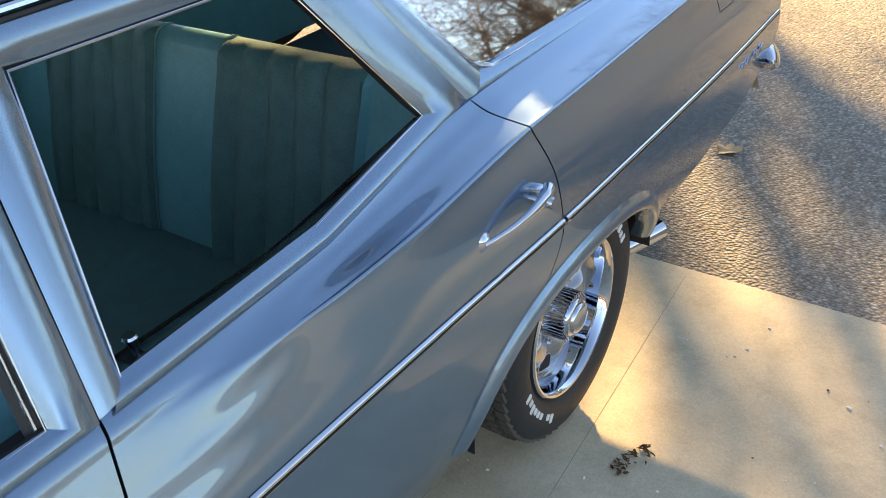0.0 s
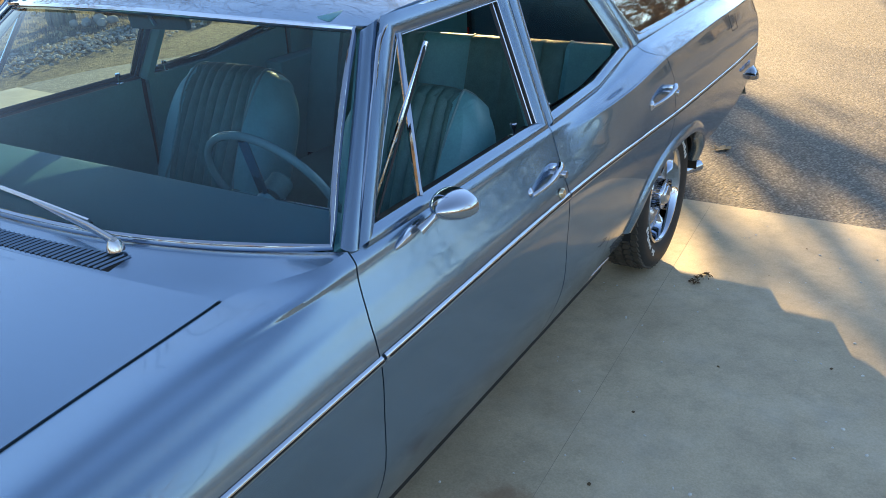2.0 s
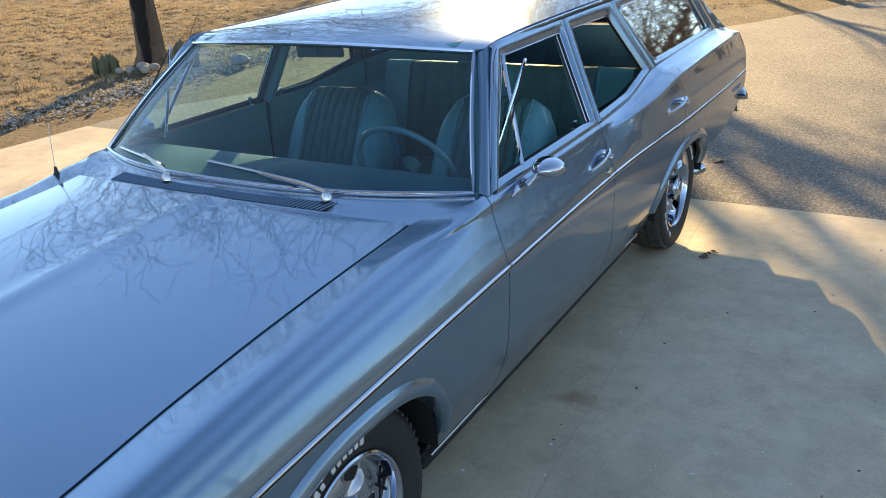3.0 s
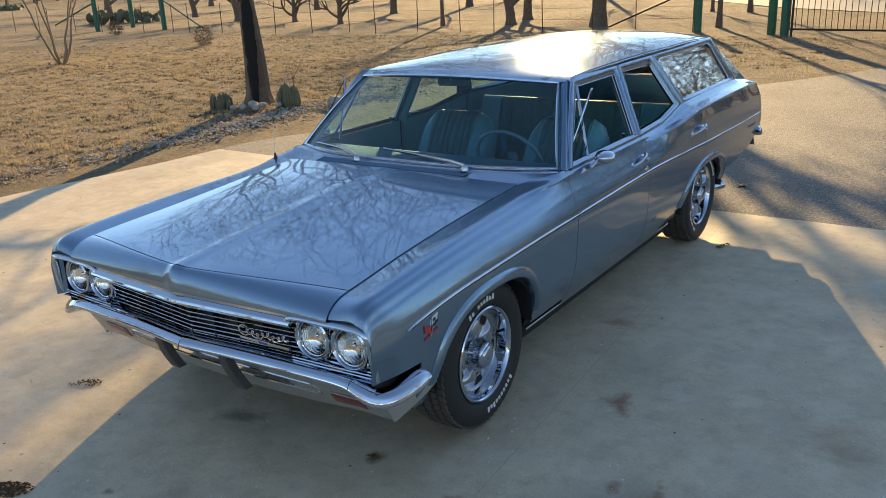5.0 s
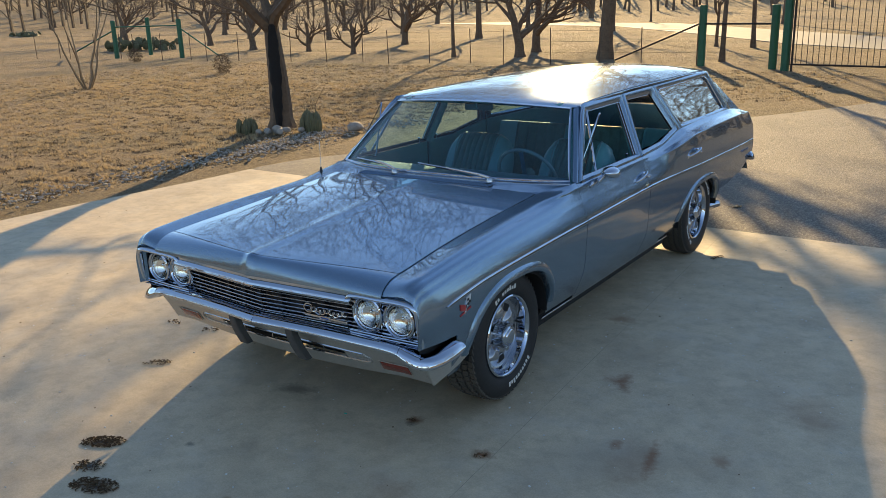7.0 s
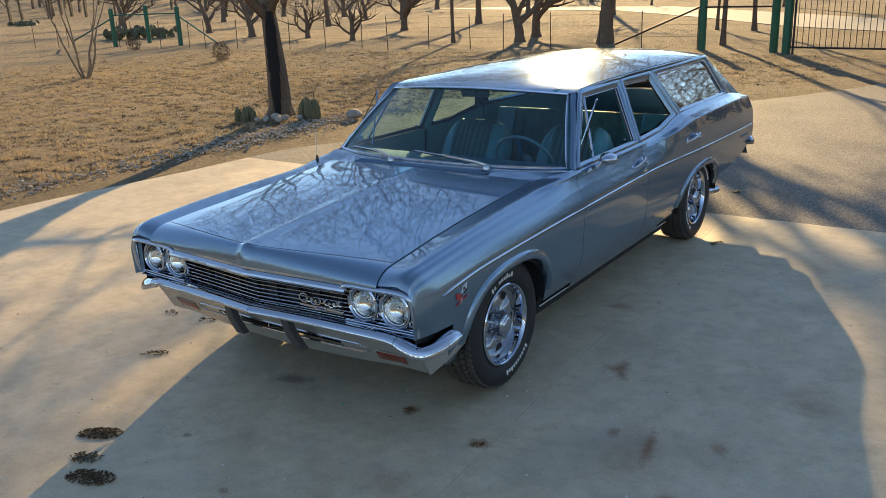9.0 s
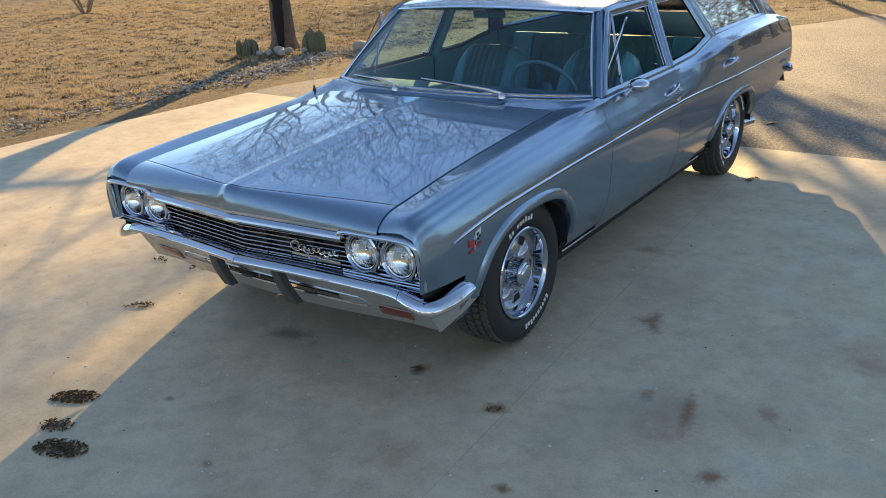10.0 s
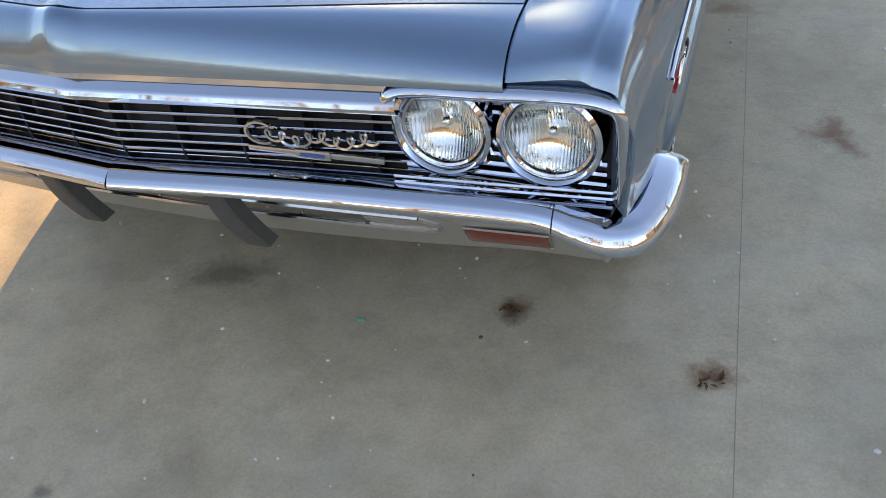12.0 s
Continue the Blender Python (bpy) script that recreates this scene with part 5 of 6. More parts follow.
for side in (1, -1):
    house = empty("headlamp_housing")
    house.parent = car
    def panel(u, v):
        x = lerp(0.56, 0.925, u)
        z = lerp(0.535, 0.742, v)
        return x, -0.708, z
    part("lamp_panel", mirror(sheet(panel, 8, 6), side), GUARD, house)
    for k in range(10):
        z = 0.553 + k * 0.0195
        xs = [0.566 + 0.349 * i / 60 for i in range(61)]
        run = []
        for x in xs + [9.0]:
            free = x < 1 and all(math.hypot(x - cx, z - 0.640) > 0.086 for cx in (0.645, 0.826))
            if free:
                run.append((x, -0.752, z))
            elif run:
                if len(run) > 2:
                    part("lamp_panel_bar", mirror(tube(run[::max(1, len(run) // 3)], 0.0055, 6), side), CHROME, house)
                run = []
    for z in (0.546, 0.558):
        part("lamp_sill_bar", mirror(tube([(0.56, -0.800, z), (0.74, -0.792, z), (0.93, -0.780, z)], 0.0038, 6), side), CHROME, house)
    for x, z in ((0.645, 0.640), (0.826, 0.640)):
        lamp = empty("headlamp")
        lamp.parent = house
        lamp.location = (side * x, -0.765, z)
        part("bezel", moved(lathe([(0.066, 0.006), (0.067, -0.004), (0.071, -0.006), (0.073, -0.013), (0.079, -0.018), (0.086, -0.014), (0.090, 0.0), (0.090, 0.03)], 48), pose(0, 0, 0, 0, 0, 90)), CHROME, lamp, "chrome headlamp ring")
        part("reflector", moved(disc(0.067, -0.030, 40, 8), pose(0, 0.002, 0)), REFLECT, lamp)
        part("bulb_shield", moved(disc(0.012, 0.012, 16, 3), pose(0, 0.02, 0.004)), REFLECT, lamp)
        ln = part("lens", fluted_lens(0.067), CLEAR, lamp, "fluted clear glass lens")
        ln.visible_shadow = False
    # bright frame round the pair of lamps
    path = [(0.575, -0.826, 0.705), (0.592, -0.824, 0.733), (0.64, -0.820, 0.740), (0.74, -0.812, 0.738), (0.85, -0.810, 0.741), (0.915, -0.808, 0.736), (0.943, -0.803, 0.712), (0.949, -0.795, 0.64), (0.950, -0.788, 0.58), (0.949, -0.784, 0.545)]
    part("lamp_frame", mirror(tube(smooth_line(path, 50), [0.0145] * 51, 10, False, 1.25), side), CHROME, house, "polished lamp surround")
    part("lamp_frame_inner", mirror(sheet(lambda u, v: tuple(smooth_line(path, 40)[int(round(u * 40))] * 1.0 + Vector((-0.012 * v - 0.004, 0.055 * v, -0.014 * v * (1 - u)))), 40, 2), side), CHROME, house)
    part("lamp_floor", mirror(sheet(lambda u, v: (lerp(0.56, 0.935, u), lerp(-0.80, -0.73, v), 0.538), 6, 2), side), CHROME, house)
    # hooded edge of the fender over the lamps and the filler behind the bumper end
    part("fender_lip", mirror(sheet(lambda u, v: (lerp(0.776, 0.93, u), lerp(-0.815, -0.76, v), 0.7505 - 0.012 * u ** 4 - 0.004 * v), 8, 2), side), PAINT, car)
    part("filler_panel", mirror(sheet(lambda u, v: (lerp(0.80, 0.945, u), -0.745 + 0.24 * u * u * 0.9 + 0.02 * v, lerp(0.535, 0.45, v)), 10, 3), side), BLACKGLOSS, car)
for side in (1, -1):
    # Near-black inner-fender boxes, added to stop sun leaks and darken the bumper gap.
    part("corner_splash", mirror(box(0.56, 0.88, -0.63, -0.55, 0.43, 0.515, 0.02), side), DARK, car)
    def brow(u, v):
        pr = profile(-0.815)
        k = lerp(27, 63.99, u)
        i = int(k)
        x, z = lerp(pr[i][0], pr[i + 1][0], k - i), lerp(pr[i][1], pr[i + 1][1], k - i)
        return lerp(x, min(x, 0.936), v), lerp(-0.8155, -0.792, v), lerp(z, min(z, 0.742), v)
    part("fender_brow", mirror(sheet(brow, 30, 4), side), PAINT, car)
    part("splash_wall", mirror(box(0.55, 0.915, -0.475, -0.455, 0.40, 0.62, 0.004), side), DARK, car)
    part("fender_return", mirror(sheet(lambda u, v: (lerp(side_x(-0.815, lerp(0.542, 0.735, u)) - 0.002, 0.925, v), lerp(-0.8155, -0.775, v), lerp(0.542, 0.735, u)), 10, 4), side), PAINT, car)
part("filler_shelf", sheet(lambda u, v: (lerp(-0.86, 0.86, u), lerp(nose_y(lerp(-0.86, 0.86, u)) + 0.065, -0.68, v), lerp(0.510, 0.515, v)), 30, 3), BLACKGLOSS, car)

# bright script on the grille: a looped ribbon over a bar with a small blue shield
badge = empty("grille_badge")
badge.parent = grille
def gy(x):
    return grille_y(x) - 0.012
script = []
n = 150
for i in range(n + 1):
    u = i / n
    x = 0.325 + 0.20 * u + 0.010 * math.cos(u * 50)
    z = 0.612 + 0.011 * math.sin(u * 50) + 0.006 * math.sin(u * 14 + 1)
    script.append((x, gy(x), z))
cap = [(0.318 + 0.030 * math.cos(a), gy(0.31), 0.622 + 0.021 * math.sin(a)) for a in [0.8 + i * 0.3 for i in range(16)]]
part("badge_ribbon", join(tube(script, 0.0034, 5), tube(cap, 0.0040, 5)), BRIGHT, badge, "bright looped ribbon emblem")
part("badge_bar", box(0.278, 0.545, gy(0.4) - 0.002, gy(0.4) + 0.006, 0.577, 0.588, 0.002), BRIGHT, badge).rotation_euler = (0, 0, 0)
part("badge_shield", box(0.375, 0.445, gy(0.4) - 0.006, gy(0.4), 0.574, 0.592, 0.003), BRIGHT, badge)
part("badge_inset", box(0.386, 0.434, gy(0.4) - 0.0085, gy(0.4) - 0.004, 0.580, 0.587, 0.002), BLUE, badge)

# crossed-flag emblem on the fenders and script plates on the quarters
for side in (1, -1):
    def plate(pts, off):
        return mirror(([(side_x(y, z) + off + d, y, z) for d in (0.0, 0.004) for y, z in pts], [tuple(range(len(pts))), tuple(range(len(pts), 2 * len(pts)))] + [(i, (i + 1) % len(pts), len(pts) + (i + 1) % len(pts), len(pts) + i) for i in range(len(pts))]), side)
    em = empty("fender_emblem")
    em.parent = car
    part("red_flag", plate([(-0.540, 0.672), (-0.500, 0.660), (-0.497, 0.628), (-0.537, 0.640)], 0.003), RED, em)
    part("bright_flag", plate([(-0.488, 0.690), (-0.452, 0.700), (-0.462, 0.660), (-0.490, 0.645)], 0.003), WHITE, em)
    for i, (y, z) in enumerate(((-0.481, 0.681), (-0.468, 0.668), (-0.480, 0.660))):
        part("black_check", plate([(y - 0.006, z - 0.005), (y + 0.006, z - 0.003), (y + 0.006, z + 0.006), (y - 0.006, z + 0.005)], 0.0075), SEAL, em)
    part("emblem_bar", plate([(-0.535, 0.618), (-0.450, 0.640), (-0.450, 0.632), (-0.535, 0.611)], 0.003), RED, em)
    part("emblem_staff", plate([(-0.505, 0.612), (-0.484, 0.680), (-0.478, 0.680), (-0.499, 0.612)], 0.006), CHROME, em)
    sc = [(side_x(3.94 + 0.23 * i / 40, 0.662) + 0.006, 3.94 + 0.23 * i / 40, 0.662 - 0.006 * i / 40 + 0.014 * math.sin(i * 1.15) * (0.6 + 0.4 * math.cos(i * 0.5))) for i in range(41)]
    part("quarter_script", mirror(tube(sc, 0.0028, 5), side), CHROME, car, "bright looped ribbon emblem")
    # fuel flap outline
    fl = [(y, z) for y, z in ((3.675, 0.985), (3.685, 0.905), (3.80, 0.900), (3.81, 0.985))]
    if side > 0:
        part("fuel_flap_gap", tube([(side_x(lerp(a[0], b[0], t), lerp(a[1], b[1], t)) + 0.0025, lerp(a[0], b[0], t), lerp(a[1], b[1], t)) for a, b in zip(fl[:3], fl[1:]) for t in (0, 0.25, 0.5, 0.75, 1)], 0.0016, 5), DARK, car)
    # pull handles with push buttons
    for y0, zz in ((1.665, 0.842), (2.575, 0.866)):
        hd = empty("door_handle")
        hd.parent = car
        pts, rr = [], []
        for i in range(21):
            t = i / 20
            y = y0 - 0.075 + 0.175 * t
            z = zz - 0.012 + 0.032 * t
            off = 0.005 + 0.029 * math.sin(min(1, t * 1.25 + 0.02) * math.pi * 0.55) ** 0.8
            if t > 0.9:
                off -= 0.006 * (t - 0.9) / 0.1
            pts.append((side_x(y, z) + off, y, z))
            rr.append(0.007 + 0.008 * t ** 2)
        part("grip", mirror(tube(smooth_line(pts, 30), [lerp(rr[int(i * 20 / 30)], rr[min(20, int(i * 20 / 30) + 1)], 0.5) for i in range(31)], 10, False, 0.8), side), CHROME, hd, "chrome pull handle")
        part("front_pad", mirror(moved(disc(0.020, 0.010, 18, 4), Matrix.Translation((side_x(y0 - 0.07, zz) + 0.002, y0 - 0.068, zz - 0.012)) @ pose(0, 0, 0, 0, 0, 90)), side), CHROME, hd)
        part("rear_base", mirror(box(side_x(y0 + 0.085, zz + 0.02) - 0.004, side_x(y0 + 0.085, zz + 0.02) + 0.026, y0 + 0.072, y0 + 0.100, zz + 0.009, zz + 0.029, 0.009), side), CHROME, hd)
        part("push_button", mirror(moved(lathe([(0.0, 0.05), (0.010, 0.05), (0.0115, 0.045), (0.0115, 0.0)], 16), Matrix.Translation((side_x(y0 + 0.10, zz) - 0.002, y0 + 0.080, zz + 0.004))), side), BRIGHT, hd)
    part("door_lock", mirror(moved(lathe([(0.0, 0.009), (0.005, 0.009), (0.006, 0.011), (0.012, 0.011), (0.016, 0.007), (0.017, 0.0)], 24), Matrix.Translation((side_x(1.748, 0.785) + 0.002, 1.748, 0.785))), side), LOCKBRASS, car, "round lock cylinder")
    # outside mirror (driver's side, and its twin across)
    om = empty("door_mirror")
    om.parent = car
    bx, by, bz = side_x(1.08, 0.93) - 0.002, 1.06, 0.935
    part("mirror_base", mirror(tube(smooth_line([(side_x(0.985, 0.915) + 0.003, 0.985, 0.915), (side_x(1.03, 0.925) + 0.008, 1.03, 0.925), (side_x(1.08, 0.94) + 0.018, 1.085, 0.94)], 12), [0.004 + 0.010 * math.sin(i / 12 * 2.4) for i in range(13)], 10, False, 0.7), side), CHROME, om)
    part("mirror_stem", mirror(tube([(0.935, 1.055, 0.935), (0.952, 1.085, 0.958), (0.962, 1.11, 0.975)], [0.013, 0.009, 0.012], 10), side), CHROME, om)
    def shell(u, v):
        a = 2 * math.pi * v
        r = 0.050 * math.sin(min(1.0, u * 1.02 + 0.0) * math.pi / 2) ** 0.62
        return 0.975 + r * 1.15 * math.cos(a), 1.065 + 0.092 * u, 0.980 + r * 0.74 * math.sin(a) - 0.006 * u
    part("mirror_shell", mirror(sheet(shell, 16, 24), side), CHROME, om, "polished bullet mirror shell")
    part("mirror_face", mirror(([(0.975 + 0.057 * math.cos(a / 24 * 2 * math.pi), 1.155, 0.974 + 0.0365 * math.sin(a / 24 * 2 * math.pi)) for a in range(24)], [tuple(range(24))]), side), MIRRORGLASS, om)
    # quarter-light swung open, with its divider post
    dv = [(glass_x(1.155, 0.975), 1.155, 0.972), (glass_x(1.30, 1.305) + 0.002, 1.318, 1.308)]
    part("vent_divider", mirror(tube(dv, 0.009, 8), side), CHROME, car, "bright quarter-light divider post")
    vt = empty("vent_window")
    vt.parent = car
    tri = [Vector((0.872, 0.985, 0.985)), Vector((0.845, 1.262, 1.310)), Vector((0.780, 1.090, 0.950))]
    part("vent_frame", mirror(tube([tri[1], tri[1].lerp(tri[2], 0.5), tri[2]], 0.0065, 8), side), CHROME, vt)
    part("vent_seal", mirror(tube([tri[2], tri[0], tri[0].lerp(tri[1], 0.5), tri[1]], 0.003, 6), side), SEAL, vt)
    vg = part("vent_glass", mirror(([tuple(p) for p in tri], [(0, 1, 2)]), side), GLASS, vt)
    vg.visible_shadow = False

# wipers, cowl vent, antenna
for x0, x1 in ((0.440, -0.115), (-0.235, -0.70)):
    wp = empty("wiper")
    wp.parent = car
    p0 = base_pt(x0 / 0.862) + Vector((0, -0.058, 0.018))
    def on_glass(x, v):
        return Vector(glass_f((x / 0.849 + 1) / 2, v)) + Vector((0, -0.012, 0.012))
    p1 = on_glass(lerp(x0, x1, 0.55), 0.065)
    tip, heel = on_glass(x1, 0.10 if x1 > -0.5 else 0.055), on_glass(lerp(x0, x1, 0.22), 0.030)
    part("wiper_arm", tube([p0, p0.lerp(p1, 0.3) + Vector((0, 0, 0.006)), p1], [0.012, 0.010, 0.006], 8, False, 0.7), BRIGHT, wp, "satin metal wiper arm")
    part("wiper_blade", tube([heel, heel.lerp(tip, 0.5) + Vector((0, -0.004, 0.004)), tip], 0.006, 6), BRIGHT, wp)
    part("blade_rubber", tube([heel + Vector((0, 0.006, -0.006)), tip + Vector((0, 0.006, -0.006))], 0.003, 5), SEAL, wp)
    part("wiper_pivot", moved(lathe([(0.0, 0.024), (0.012, 0.022), (0.018, 0.012), (0.020, 0.0)], 16), Matrix.Translation(p0 + Vector((0, 0, -0.02))) @ pose(0, 0, 0, 0, -90, 0)), BRIGHT, wp)


def cowl_at(x, v):
    return Vector(cowl_f((x / lerp(0.745, 0.862, v) + 1) / 2, v))


# Matte black sheet laid on the cowl paints the shade inside the vent slots.
part("cowl_vent_recess", sheet(lambda u, v: tuple(cowl_at(lerp(-0.53, 0.470, u), lerp(0.08, 0.54, v)) + Vector((0, 0, 0.0030))), 30, 2), DARK, cowl)
for i in range(60):
    x = lerp(-0.520, 0.460, i / 59)
    a, b = cowl_at(x - 0.012, 0.08) + Vector((0, 0, 0.0036)), cowl_at(x + 0.012, 0.54) + Vector((0, 0, 0.0036))
    part("cowl_vent_slat", tube([a, b], 0.0036, 4), PAINT, cowl)
ant = empty("antenna")
ant.parent = car
part("antenna_base", moved(lathe([(0.0, 0.038), (0.005, 0.038), (0.009, 0.016), (0.015, 0.005), (0.016, 0.0)], 16), Matrix.Translation((-0.86, 0.60, 0.918)) @ pose(0, 0, 0, 0, -90, 0)), BLACKGLOSS, ant)
part("antenna_mast", tube([(-0.86, 0.60, 0.96), (-0.885, 0.63, 1.12)], 0.0017, 5), BRIGHT, ant)

# wheels
def build_wheel(parent):
    prof = [(0.205, 0.070), (0.222, 0.094), (0.245, 0.1085), (0.275, 0.112), (0.309, 0.108), (0.325, 0.094), (0.331, 0.080), (0.334, 0.0), (0.331, -0.080), (0.325, -0.094), (0.275, -0.112), (0.222, -0.094), (0.205, -0.07)]
    tyre = part("tyre", lathe(prof, 72), RUBBER, parent, "black tyre with raised white marks")
    blocks = []
    for row, (o, w) in enumerate(((-0.076, 0.014), (-0.043, 0.014), (0.0, 0.017), (0.043, 0.014), (0.076, 0.014))):
        for k in range(60):
            a = 2 * math.pi * (k + 0.5 * (row % 2)) / 60
            h = 0.3420 - (0.0075 if abs(o) > 0.07 else 0)
            g = box(o - w, o + w, -0.0152, 0.0152, h - 0.014, h)
            sk = Matrix.Identity(4)
            sk[0][1] = 0.3 if row % 2 else -0.3
            blocks.append(moved(g, Matrix.Rotation(a, 4, "X") @ sk))
    tagged(part("tread", join(*blocks), TREAD, tyre, smooth=False), kind="stuff")
    # raised white marks, one short bar for every character
    for a0, count, step, r0 in ((-2.05, 10, 0.092, 0.262), (0.95, 9, 0.092, 0.262)):
        for k in range(count):
            if count == 9 and k == 6:
                continue
            a = a0 + step * k
            g = box(0.1085, 0.1135, -0.0078, 0.0078, r0 - 0.010, r0 + (0.016 if k in (0, count - 1, 2) else 0.008), 0.003)
            part("raised_mark", moved(g, Matrix.Rotation(a - math.pi / 2, 4, "X")), WHITE, tyre)
    rim = part("trim_ring", lathe([(0.186, 0.030), (0.190, 0.046), (0.196, 0.072), (0.200, 0.092), (0.204, 0.100), (0.207, 0.1035), (0.213, 0.1045), (0.218, 0.1005), (0.220, 0.088)], 64), CHROME, parent, "polished trim ring")
    # deep centre disc: five broad rounded spokes with rectangular slots between them
    def face(u, v):
        a = 2 * math.pi * u
        r = lerp(0.055, 0.190, v)
        sp = ease((0.5 + 0.5 * math.cos(5 * a)) * 1.7 - 0.25)
        rise = math.sin(min(1.0, v * 1.15) * math.pi)
        return 0.030 + 0.026 * rise * sp + 0.004 * rise + 0.010 * v * v, r * math.cos(a), r * math.sin(a)
    disc_ob = part("wheel_disc", sheet(face, 140, 18), RALLY, parent, "silver slotted wheel centre")
    for k in range(5):
        a = 2 * math.pi * (k + 0.5) / 5
        g = []
        for i in range(20):
            t = i / 20 * 2 * math.pi
            c, d = math.cos(t), math.sin(t)
            rr = 0.143 + 0.022 * math.copysign(abs(c) ** 0.5, c)
            ww = 0.031 * math.copysign(abs(d) ** 0.5, d) * rr / 0.143
            g.append((0.040, rr * math.cos(a) - ww * math.sin(a), rr * math.sin(a) + ww * math.cos(a)))
        part("slot", ([(x + 0.0035, y, z) for x, y, z in g] + [(x - 0.03, y, z) for x, y, z in g], [tuple(range(20))] + [(i, (i + 1) % 20, 20 + (i + 1) % 20, 20 + i) for i in range(20)]), DARK, disc_ob)
        part("slot_rim", tube([(x + 0.003, y, z) for x, y, z in g], 0.0022, 5, True), RALLY, disc_ob)
        b2 = 2 * math.pi * k / 5
        part("lug_nut", moved(lathe([(0.0, 0.070), (0.006, 0.069), (0.0085, 0.064), (0.0095, 0.045)], 6), Matrix.Translation((0, 0.083 * math.cos(b2), 0.083 * math.sin(b2)))), CHROME, disc_ob)
    cap_ob = part("hub_cap", lathe([(0.0, 0.119), (0.022, 0.1185), (0.034, 0.117), (0.040, 0.113), (0.042, 0.107), (0.047, 0.105), (0.052, 0.100), (0.054, 0.085), (0.057, 0.060), (0.064, 0.040)], 40), CHROME, parent, "chrome cap with a ribbed collar")
    ribs = []
    for k in range(36):
        g = box(0.040, 0.098, -0.0020, 0.0020, 0.046, 0.066, 0.0008)
        ribs.append(moved(g, Matrix.Rotation(2 * math.pi * k / 36, 4, "X")))
    part("cap_ribs", join(*ribs), CHROME, cap_ob, smooth=False)
    part("cap_ring", moved(lathe([(0.020, 0.1115), (0.022, 0.114), (0.025, 0.1115)], 32), Matrix.Identity(4)), BRIGHT, cap_ob)
    part("valve_stem", tube([(0.042, 0.165, -0.060), (0.080, 0.160, -0.058)], 0.005, 8), SEAL, parent)
    part("brake_drum", lathe([(0.0, 0.02), (0.15, 0.02), (0.15, -0.05), (0.0, -0.05)], 24), DARK, parent)


w0 = empty("wheel")
w0.parent = car
build_wheel(w0)
w0.matrix_basis = pose(0.828, 0, 0.318, 25, 0, 0)
for x, y, tw in ((0.818, 3.023, 140), (-0.828, 0, 40), (-0.818, 3.023, 10)):
    m = pose(x, y, 0.318, tw, 0, 0) if x > 0 else pose(x, y, 0.318, 0, 0, 180) @ pose(0, 0, 0, tw, 0, 0)
    copy_thing(w0, m)
for side in (1, -1):
    for y, r in ((0.0, 0.40), (2.98, 0.46)):
        part("wheel_well", mirror(moved(lathe([(0.0, 0.0), (r * 0.84, 0.0), (r * 0.84, 0.27), (r, 0.30), (r, 0.42)], 24, a0=0.0, a1=math.pi), Matrix.Translation((0.52, y, 0.33 if y < 1 else 0.30))), side), DARK, car)
part("floor_pan", box(-0.80, 0.80, 0.40, 3.30, 0.25, 0.30, 0.01), DARK, car)
part("rear_floor_pan", box(-0.80, 0.80, 3.30, 4.28, 0.36, 0.42, 0.01), DARK, car)
part("front_frame", box(-0.52, 0.52, -0.40, 0.45, 0.24, 0.30, 0.01), DARK, car)

# interior
part("carpet", box(-0.80, 0.80, 0.60, 3.3, 0.302, 0.33, 0.005), CARPET, car)
part("firewall", box(-0.80, 0.80, 0.52, 0.56, 0.30, 0.90, 0.005), DARK, car)
def dash_f(u, v):
    s = lerp(-1, 1, u)
    a = base_pt(s * 0.96) + Vector((0, 0.012, -0.022))
    b = Vector((0.82 * s, 1.085, 0.928))
    if v < 0.7:
        p = a.lerp(b, v / 0.7) + Vector((0, 0, 0.012 * math.sin(v / 0.7 * math.pi)))
    else:
        q = (v - 0.7) / 0.3
        p = b + Vector((0, 0.025 * math.sin(q * 2.4), -0.25 * q))
    return tuple(p)
part("dashboard", sheet(dash_f, 30, 24), DASH, car, "padded teal dashboard top")
part("dash_seam", tube([Vector(dash_f(i / 30, 0.035)) + Vector((0, 0, 0.002)) for i in range(31)], 0.003, 5), PIPING, car)
# steering wheel
stw = empty("steering_wheel", 0.395, 1.175, 0.90)
stw.parent = car
stw.rotation_euler = (radians(-62), 0, 0)
ring = [(0.205 * math.cos(a * math.pi / 24), 0.205 * math.sin(a * math.pi / 24), 0) for a in range(48)]
part("rim", tube(ring, 0.0115, 10, True), WHEELRIM, stw, "thin teal steering wheel rim")
for a in (0.25, math.pi - 0.25, -math.pi / 2):
    part("spoke", tube([(0.03 * math.cos(a), 0.03 * math.sin(a), -0.03), (0.19 * math.cos(a), 0.19 * math.sin(a), 0.0)], 0.010, 6, False, 1.6), CHROME, stw)
part("horn_cap", moved(lathe([(0.0, 0.0), (0.030, -0.004), (0.036, -0.03), (0.034, -0.06)], 24), pose(0, 0, -0.02, 0, 90, 0)), TEALDARK, stw)
part("column", tube([(0, 0, -0.03), (0, 0, -0.35)], 0.03, 10), TEAL, stw)
part("rear_view_mirror", moved(box(-0.10, 0.10, -0.010, 0.010, -0.024, 0.024, 0.009), pose(0.0, 1.23, 1.318, 12, 0, 8)), TEALDARK, car)
part("mirror_arm", tube([(0, 1.18, 1.375), (0, 1.215, 1.31)], 0.006, 6), CHROME, car)
for side in (1, -1):
    part("sun_visor", mirror(moved(box(-0.24, 0.24, -0.075, 0.075, -0.012, 0.012, 0.01), pose(0.36, 1.30, 1.353, 8, 0, 0)), side), TEAL, car)

